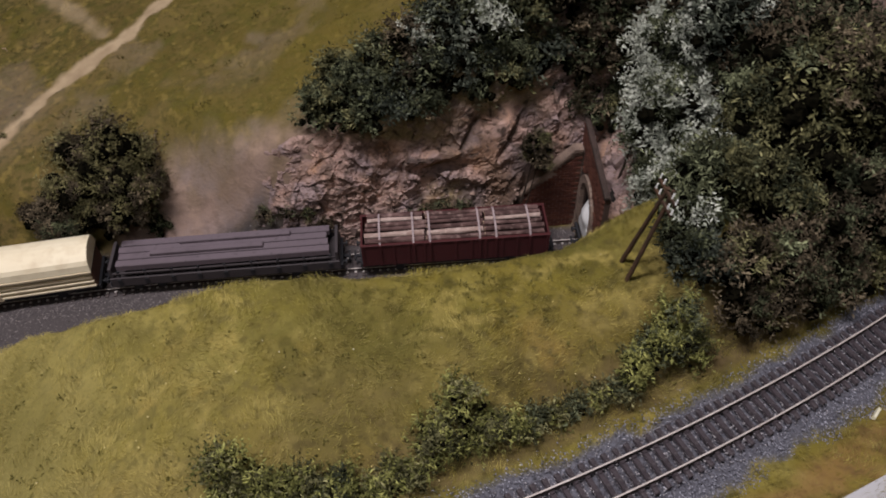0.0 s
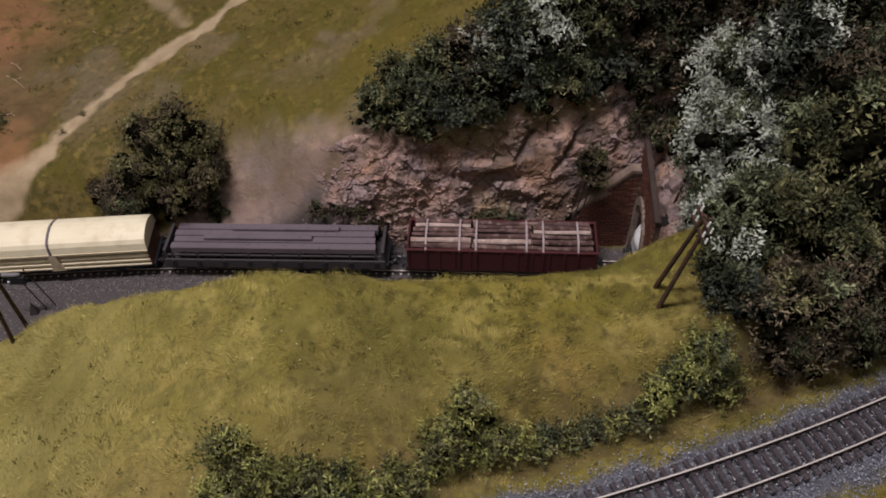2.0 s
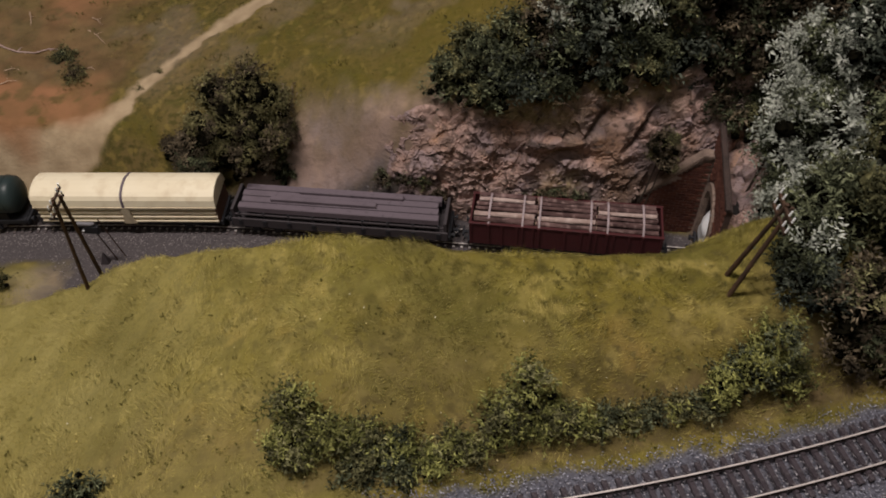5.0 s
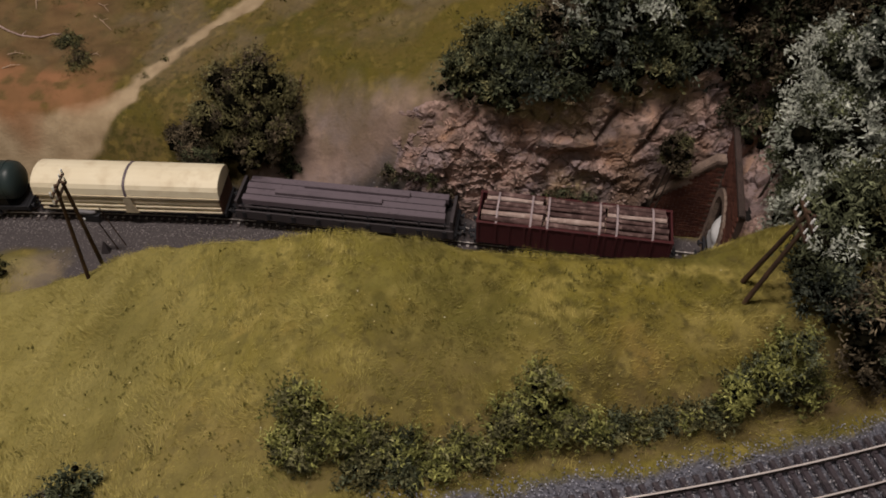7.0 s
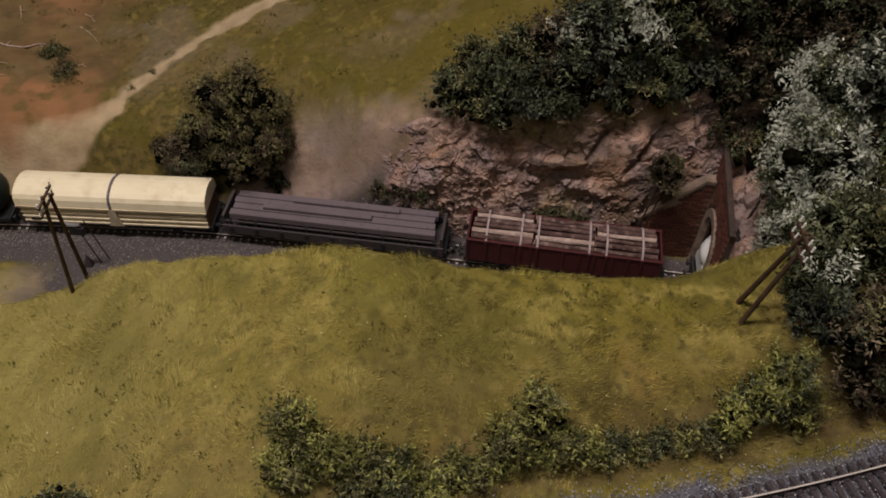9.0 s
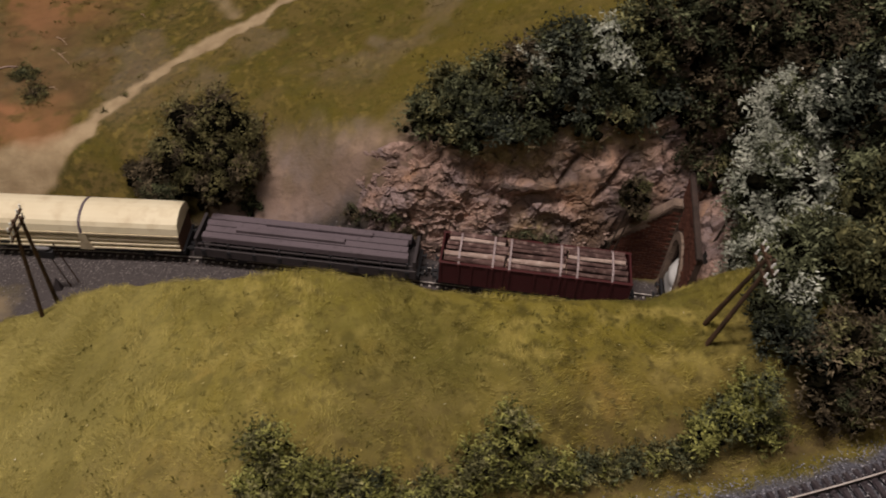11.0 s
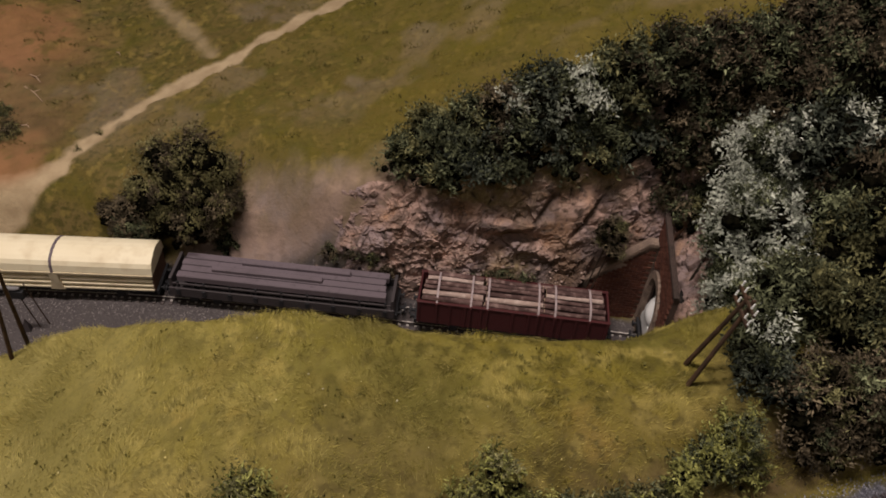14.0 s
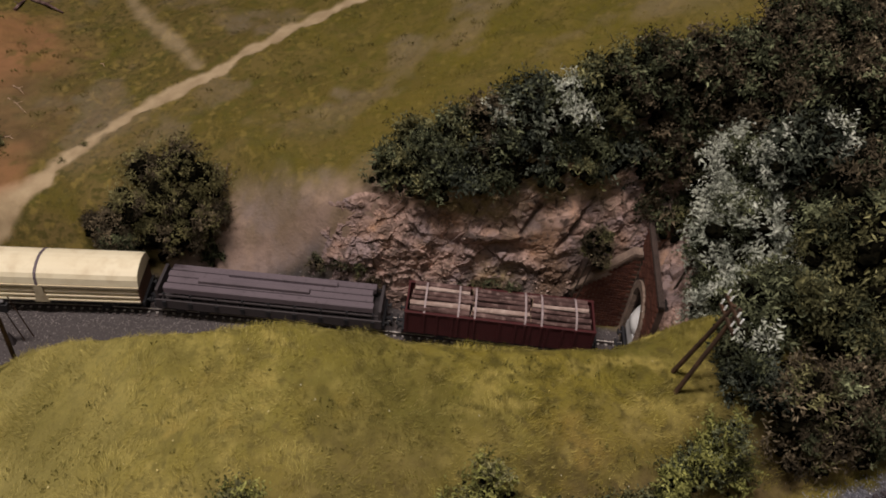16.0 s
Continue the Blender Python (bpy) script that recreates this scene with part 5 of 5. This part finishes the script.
def timber_wagon(x):
    w = thing("log_wagon", "maroon open wagon loaded with strapped logs", "railway wagon", group="wagons of the goods train", at=on_track(x))
    upright.add(w)
    underframe(w, 146, 32)
    for side in (-1, 1):
        y0, y1 = sorted((side * 15.0, side * 16.4))
        part("side_wall", Shape().box(-72, 72, y0, y1, 12, 34), MAROON, w, bevel=0.3)
        for gx in (-71, -47.5, -36, -24, 0, 12, 23, 36, 47.5, 71):
            y0, y1 = sorted((side * 16.4, side * 17.2))
            part("stanchion", Shape().box(gx - 0.9, gx + 0.9, y0, y1, 12, 34.5), MAROON, w)
        y0, y1 = sorted((side * 14.6, side * 17.0))
        part("top_rail", Shape().box(-72.5, 72.5, y0, y1, 34, 35.2), MAROON, w, bevel=0.2)
    for end in (-1, 1):
        x0, x1 = sorted((end * 70.6, end * 72.2))
        part("end_wall", Shape().box(x0, x1, -15.0, 15.0, 12, 35), MAROON, w, bevel=0.3)
    part("floor_deck", Shape().box(-71, 71, -15, 15, 12.4, 13.6), BLACK, w)
    rng = random.Random(17)
    for b, (x0, x1) in enumerate(((-69, -22.0), (-22.5, 22.5), (22.0, 69))):
        for row in range(6):
            for layer in range(3):
                y = -12.6 + row * 5.05 + (0 if layer % 2 == 0 else 1.2) + rng.uniform(-0.3, 0.3)
                z = (37.2, 32.6, 28.0)[layer] - 0.055 * (y * y) * 0.18 + rng.uniform(-0.4, 0.5)
                if abs(y) > 13.2:
                    continue
                r = rng.uniform(1.55, 2.3)
                a, c = x0 + rng.uniform(-0.5, 2.5), x1 - rng.uniform(-0.5, 2.5)
                s, n = Shape(), 7
                verts, faces = [], []
                ph = rng.uniform(0, 6)
                for i in range(n):
                    t = i / (n - 1)
                    for k in range(9):
                        ang = k * math.tau / 9
                        q = r * (1 + 0.10 * math.sin(5 * t + ph + k))
                        verts.append((a + (c - a) * t, y + 0.5 * math.sin(3.3 * t + ph) + q * math.cos(ang), z + 0.35 * math.sin(2.4 * t + 2 * ph) + q * math.sin(ang)))
                for i in range(n - 1):
                    for k in range(9):
                        faces.append((i * 9 + k, i * 9 + (k + 1) % 9, (i + 1) * 9 + (k + 1) % 9, (i + 1) * 9 + k))
                faces += [tuple(range(9))[::-1], tuple(range((n - 1) * 9, n * 9))]
                part("log", s.add(verts, faces), LOG_PALE if layer == 0 and (b, row) in ((0, 1), (1, 1), (2, 3), (0, 4)) else LOG, w, smooth=True)
                if layer == 0:
                    part("log_end", Shape().rod((a - 0.1, y + 0.5 * math.sin(ph), z), (a + 0.2, y + 0.5 * math.sin(ph), z), r * 0.9, sides=9), LOG_END, w)
    for gx in (-57.5, -32.0, -19.5, 18.5, 31.0, 57.0):
        arch = []
        for k in range(11):
            y = -16.8 + 33.6 * k / 10
            arch.append((y, 40.9 - 6.2 * (abs(y) / 16.8) ** 4))
        out = arch + [(y, z - 0.7) for y, z in arch[::-1]]
        part("strap", Shape().prism(out[::-1], gx - 0.75, gx + 0.75), STRAP, w, "pale webbing strap over the logs")
        part("strap", Shape().box(gx - 0.9, gx + 0.9, -17.6, -17.1, 13, 34.6), MAROON, w)
    return w


def beam_wagon(x):
    w = thing("flat_wagon", "dark grey flat wagon loaded with grey steel beams", "railway wagon", group="wagons of the goods train", at=on_track(x))
    upright.add(w)
    underframe(w, 176, 31, axles=(-70, -52, 52, 70))
    part("deck", Shape().box(-87, 87, -15, 15, 12.6, 14.6), GREY_DARK, w, bevel=0.3)
    for side in (-1, 1):
        y0, y1 = sorted((side * 14.4, side * 15.8))
        part("sole_bar", Shape().box(-87, 87, y0, y1, 9.5, 18.5), GREY_DARK, w, bevel=0.3)
        for gx in range(-80, 81, 20):
            y0, y1 = sorted((side * 15.8, side * 16.6))
            part("stake_pocket", Shape().box(gx - 1.5, gx + 1.5, y0, y1, 12, 17.5), BLACK, w)
            y0, y1 = sorted((side * 13.2, side * 14.4))
            part("stake", Shape().box(gx - 0.8, gx + 0.8, y0, y1, 14.6, 24.5), BLACK, w)
        y0, y1 = sorted((side * 13.4, side * 14.6))
        part("rail_bar", Shape().box(-84, 84, y0, y1, 21.6, 22.8), GREY_DARK, w)
    for end in (-1, 1):
        x0, x1 = sorted((end * 84.0, end * 86.5))
        part("end_wall", Shape().box(x0, x1, -14.5, 14.5, 14.6, 28), GREY_DARK, w, bevel=0.4)
    for gx in (-66, -22, 22, 66):
        part("bolster", Shape().box(gx - 1.5, gx + 1.5, -13, 13, 14.6, 24.4), BLACK, w)
    for k, y in enumerate((-10.2, -3.4, 3.4, 10.2)):
        out = [(y - 3.0, 24.4), (y + 3.0, 24.4), (y + 3.0, 29.4), (y + 2.2, 30.2), (y - 2.2, 30.2), (y - 3.0, 29.4)]
        part("beam", Shape().prism(out, -80 + (k % 2), 80 - (k % 3)), GREY_BEAM, w, "grey steel beam")
    for y, x0, x1 in ((-3.6, -55, 30), (6.4, -34, 50)):
        out = [(y - 2.2, 30.2), (y + 2.2, 30.2), (y + 2.2, 32.6), (y + 1.6, 33.2), (y - 1.6, 33.2), (y - 2.2, 32.6)]
        part("beam", Shape().prism(out, x0, x1), GREY_BEAM, w, "grey steel beam")
    return w


def hood_wagon(x):
    w = thing("hood_wagon", "long wagon under a ribbed blue-grey hood", "railway wagon", group="wagons of the goods train", at=on_track(x))
    upright.add(w)
    underframe(w, 218, 31, axles=(-92, -70, 70, 92))
    part("body", Shape().box(-108, 108, -15, 15, 12.5, 27), BLUE_DARK, w, bevel=0.4)
    out = [(15.8 * math.cos(a), 26 + 21.5 * math.sin(a) ** 0.8) for a in [math.pi * k / 20 for k in range(21)]]
    hood = part("hood", Shape().prism([(-15.8, 24.0)] + out[::-1] + [(15.8, 24.0)], -107, 107), HOOD, w, smooth=True)
    hood.data.flip_normals()
    for k in range(13):
        gx = -104 + k * 17.33
        arc = [(16.4 * math.cos(a), 26 + 22.1 * math.sin(a) ** 0.8) for a in [math.pi * i / 20 for i in range(21)]]
        part("rib", Shape().prism([(16.4, 24.0)] + arc + [(-16.4, 24.0)], gx - 0.6, gx + 0.6), HOOD, hood)
    return w


def covered_van(x):
    w = thing("covered_van", "cream two-axle van with a folded sliding roof and ribbed sides", "railway wagon", group="wagons of the goods train", at=on_track(x))
    upright.add(w)
    underframe(w, 150, 32)
    part("body", Shape().box(-73, 73, -14.6, 14.6, 12.5, 30.5), CREAM_SHADED, w, bevel=0.5)
    for z in (12.6, 17.4, 22.2, 27.0):
        for x0, x1 in ((-73, -4), (4, 73)):
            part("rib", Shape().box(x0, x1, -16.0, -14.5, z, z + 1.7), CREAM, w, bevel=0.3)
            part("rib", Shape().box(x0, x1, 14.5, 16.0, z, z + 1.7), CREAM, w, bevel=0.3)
    for end in (-1, 1):
        x0, x1 = sorted((end * 72.5, end * 74.0))
        part("end_wall", Shape().prism([(-14.8, 12.5), (14.8, 12.5), (14.8, 30), (13.5, 38), (0, 43.5), (-13.5, 38), (-14.8, 30)], x0, x1), VAN_END, w, "dark brown end wall", bevel=0.3)
    # the roof rises steeply from the eaves, then folds over to a shallow ridge
    arc = [(16.4, 29.6), (16.2, 31.5), (15.4, 36.4), (13.6, 39.6), (10.4, 41.6), (5.0, 43.4), (0.0, 44.0)]
    arc = arc + [(-y, z) for y, z in arc[-2::-1]]
    for x0, x1 in ((-74.5, -0.9), (0.9, 74.5)):
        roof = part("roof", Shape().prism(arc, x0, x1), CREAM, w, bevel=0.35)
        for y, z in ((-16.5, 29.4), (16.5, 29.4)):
            part("gutter", Shape().box(x0, x1, y - 0.5, y + 0.5, z - 0.5, z + 0.7), CREAM_SHADED, roof)
    part("roof_seam", Shape().prism([(y * 1.02, 29.6 + (z - 29.6) * 1.025) for y, z in arc], -1.0, 1.0), GREY_BEAM, w)
    for side in (-1, 1):
        s = Shape()
        y0, y1 = sorted((side * 14.4, side * 16.8))
        s.slab([(-5.5, 11.5), (5.5, 11.5), (3.4, 20.0), (3.4, 29.4), (-3.4, 29.4), (-3.4, 20.0)], y0, y1)
        part("door_post", s, CREAM_SHADED, w, bevel=0.3)
        part("label_frame", Shape().box(-67, -60, min(side * 14.7, side * 16.2), max(side * 14.7, side * 16.2), 14.6, 17.0), BLACK, w, "small black label frame")
    return w


def tank_wagon(x, mat, label):
    w = thing("tank_wagon", label, "railway wagon", group="wagons of the goods train", at=on_track(x))
    upright.add(w)
    underframe(w, 140, 30)
    prof = [(0.01, -68), (8, -67.4), (13, -65.6), (15.2, -63), (15.5, -60)] + [(15.5, k) for k in range(-40, 61, 20)] + [(15.2, 63), (13, 65.6), (8, 67.4), (0.01, 68)]
    tank = part("tank", Shape().lathe(prof, 0, 30.0, 30, "x"), mat, w, smooth=True)
    for gx in (-58, -20, 20, 58):
        part("band", Shape().lathe([(15.4, gx - 0.8), (15.9, gx - 0.7), (15.9, gx + 0.7), (15.4, gx + 0.8)], 0, 30.0, 30, "x"), mat, tank)
    part("dome", Shape().lathe([(5, 43.5), (5, 47.5), (4.2, 48.4), (0.01, 48.6)], 0, 0, 18), mat, tank)
    part("platform", Shape().box(-9, 9, -7.5, 7.5, 45.4, 46.2), WALKWAY, w)
    for gx in (-50, 50):
        part("saddle", Shape().box(gx - 5, gx + 5, -12, 12, 12.2, 20), BLACK, w, bevel=0.4)
    part("plate", Shape().box(-32, -26, -15.0, -14.2, 24, 27), STRAP, w, "pale label plate")
    return w


TRAIN = 325.0  # middle of the silo wagon, just inside the tunnel
hood_wagon(TRAIN + 208)
silo_wagon(TRAIN, WHITE, WHITE, "white wagon carrying four round silos")
timber_wagon(TRAIN - 185)
beam_wagon(TRAIN - 374)
covered_van(TRAIN - 560)
tank_wagon(TRAIN - 730, TANK_GREEN, "dark green two-axle tank wagon")

# ---------- telegraph poles ----------


def telegraph_pole(label, feet, heads, arms):
    """Two posts from feet to heads with cross arms and white insulators; places in mm."""
    x, y, z = feet[0]
    pole = thing("telegraph_pole", label, "telegraph pole", group="telegraph poles", at=pose(x * 0.001, y * 0.001, z * 0.001))

    def local(p):
        return (p[0] - x, p[1] - y, p[2] - z)

    for a, b in zip(feet, heads):
        a, b = Vector(local(a)), Vector(local(b))
        part("post", Shape().rod(a - (b - a).normalized() * 5, b, 1.45, 1.05, 10), POLE, pole, smooth=True)
    top = (Vector(local(heads[0])) + Vector(local(heads[1]))) / 2
    for drop, half in arms:
        c = top - Vector((0, 0, drop))
        arm = part("cross_arm", Shape().box(c.x - 1.9, c.x - 0.7, c.y - half, c.y + half, c.z - 0.7, c.z + 0.7), POLE, pole)
        for k in (-0.94, -0.52, 0.52, 0.94):
            px, py, pz = c.x - 1.3, c.y + k * half, c.z + 0.7
            part("insulator", Shape().lathe([(0.25, pz), (0.58, pz + 0.2), (0.58, pz + 0.7), (0.25, pz + 1.1), (0.58, pz + 1.5), (0.58, pz + 2.0), (0.25, pz + 2.4), (0.52, pz + 2.8), (0.48, pz + 3.3), (0.01, pz + 3.5)], px, py, 10), PORCELAIN, arm, "white porcelain insulator")
    return pole


def gz(x, y):
    return 1000 * float(fine_ground(x / 1000, y / 1000))


telegraph_pole("twin dark wooden telegraph pole with white insulators on the slope", [(-205, -117, gz(-205, -117)), (-199, -105, gz(-199, -105))], [(-206, -112, 146), (-203, -109, 146)], ((2, 10), (9, 10)))
telegraph_pole("twin dark wooden telegraph pole with white insulators beside the wood", [(175, -178, gz(175, -178)), (174, -190, gz(174, -190))], [(178, -184, 258), (180, -186, 258)], ((2, 10), (9, 10)))


def ground_signal(x, y):
    s = thing("signal", "small dark signal with a grey lamp on two thin posts", "signal", at=pose(x * 0.001, y * 0.001, gz(x, y) * 0.001))
    for dx, dy in ((0, 0), (6, 4)):
        part("post", Shape().rod((dx, dy, -3), (dx - 12, dy - 3, 52), 0.55, 0.45, 7), POLE, s)
    part("head", Shape().box(-17, -4, -7, -2.5, 42, 50, 0.4), BLACK, s, bevel=0.4)
    lamp = part("lamp", Shape().rod((-20, -5, 52), (-11, -5, 52), 2.0, 1.7, 12), GREY_LAMP, s, "pale grey cylindrical lamp housing", smooth=True)
    part("hood", Shape().rod((-11, -5, 52), (-6.5, -5, 53), 1.9, 1.2, 10), GREY_LAMP, lamp)
    part("lens", Shape().rod((-16, -8.0, 46), (-16, -6.9, 46), 0.9, sides=10), PORCELAIN, s, "small white lens")
    return s


ground_signal(-237, -8)
cone = thing("marker", "small dark pyramid shaped marker on the grass", "marker", at=pose(-0.247, -0.011, gz(-247, -11) * 0.001))
part("body", Shape().add([(-4, -3, -1), (4, -3, -1), (4, 3, -1), (-4, 3, -1), (0, 0, 15)], [(3, 2, 1, 0), (0, 1, 4), (1, 2, 4), (2, 3, 4), (3, 0, 4)]), GREY_DARK, cone)


def stick(x0, y0, x1, y1, r, mat=LOG_END, label="pale dead branch lying on the hillside turf"):
    """A dead branch lying on the ground, with a side twig."""
    b = thing("dead_branch", label, "branch", at=pose(x0 * 0.001, y0 * 0.001, gz(x0, y0) * 0.001))
    dx, dy, dz = x1 - x0, y1 - y0, gz(x1, y1) - gz(x0, y0)
    s = Shape().rod((0, 0, r), (dx * 0.5, dy * 0.5 + 1.5, dz * 0.5 + r + 0.8), r, r * 0.8, 7).rod((dx * 0.5, dy * 0.5 + 1.5, dz * 0.5 + r + 0.8), (dx, dy, dz + r), r * 0.8, r * 0.4, 7)
    s.rod((dx * 0.4, dy * 0.4 + 1, dz * 0.4 + r), (dx * 0.5 - dy * 0.25, dy * 0.5 + dx * 0.25, dz * 0.5 + 3), r * 0.5, r * 0.2, 6)
    part("wood", s, mat, b)


def long_branch(label, mat, line, r):
    """A crooked branch along a line of points on the ground, with short twigs."""
    x0, y0 = line[0]
    b = thing("dead_branch", label, "branch", at=pose(x0 * 0.001, y0 * 0.001, gz(x0, y0) * 0.001))
    wood, rng = Shape(), random.Random(9)
    pts = [(x - x0, y - y0, gz(x, y) - gz(x0, y0) + r) for x, y in line]
    for k, (p, q) in enumerate(zip(pts[:-1], pts[1:])):
        thick = r * (1 - 0.12 * k)
        wood.rod(p, q, thick, thick * 0.88, 7)
        a = rng.uniform(0, 6.28)
        wood.rod(q, (q[0] + 6 * math.cos(a), q[1] + 6 * math.sin(a), q[2] + rng.uniform(0, 3)), thick * 0.45, thick * 0.15, 6)
    part("wood", wood, mat, b)


long_branch("long crooked pale brown dead branch on bare soil", LOG_PALE, [(-402, 209), (-386, 199), (-372, 194), (-357, 196), (-345, 203), (-337, 203)], 1.1)
stick(-379, 255, -372, 236, 0.7)
stick(-376, 168, -362, 170, 0.5)
stick(-374, 148, -358, 152, 0.5)
stick(-300, 175, -291, 170, 0.6)
stick(-314, 230, -292, 210, 0.6)
stick(-316, 252, -302, 238, 0.6)
stick(-244, 292, -238, 284, 0.5)
stick(-342, 401, -304, 383, 2.0, LOG, "dark brown fallen branch on the hillside turf")
stick(-351, 376, -346, 402, 1.5, LOG, "dark brown fallen branch on the hillside turf")
# pale board and a small white stick at the front edge of the layout
edge = thing("edging_board", "pale grey board along the front edge of the layout", "board", at=pose(0.262, -0.3152, gz(262, -318) * 0.001 + 0.001, 0, 0, 13.5))
part("plank", Shape().box(-30, 70, -22, 0, -3, 1.5), BOARD_GREY, edge, bevel=0.5)
stick = thing("white_marker", "small weathered white peg lying in the grass", "marker", at=pose(0.301, -0.275, gz(301, -275) * 0.001 + 0.0015, 0, 0, 35))
part("peg", Shape().box(-4.5, 4.5, -1.0, 1.0, -1.2, 1.0, 0.3), PALE_PETAL, stick)

# ---------- bricks of the portal ----------
rng = random.Random(6)
brick_mesh = Shape().box(-3.15, 3.15, -0.6, 0.6, -1.25, 1.25, 0.08).mesh("brick", BRICK)
for row in range(33):
    z = -3.0 + 2.95 * row
    x = -48.5 + (3.3 if row % 2 else 0)
    while x < -3.5:
        if z + 2.0 < min(wing_top(x - 2.6), wing_top(-8)) - 0.5:
            ob = part("brick", brick_mesh, BRICK, wing)
            ob.matrix_basis = pose(x * 0.001, (WING_Y - 0.15 + rng.uniform(-0.15, 0.15)) * 0.001, z * 0.001, rng.uniform(-1, 1), 0, rng.uniform(-1, 1))
        x += 6.7
for row in range(36):
    z = -3.0 + 2.95 * row
    y = -42.0 + (3.3 if row % 2 else 0)
    while y < (WING_Y - 2.0 if z < wing_top(-8) else 43.0):
        inside = abs(y) < HALF + 9.5 and z < SPRING or math.hypot(y, z - SPRING) < HALF + 8.5
        if not inside and z + 1.6 < head_top(y) and z > 36 - 0.9 * (y + 40):
            ob = part("brick", brick_mesh, BRICK, portal)
            ob.matrix_basis = pose((-0.15 + rng.uniform(-0.15, 0.15)) * 0.001, y * 0.001, z * 0.001, 0, 0, 90)
        y += 6.7

# ---------- lay the sheet upright ----------
for ob in list(scene.objects):
    if ob.parent is None and ob.type in ("MESH", "EMPTY") and ob not in upright:
        ob.matrix_world = LEVEL @ ob.matrix_world
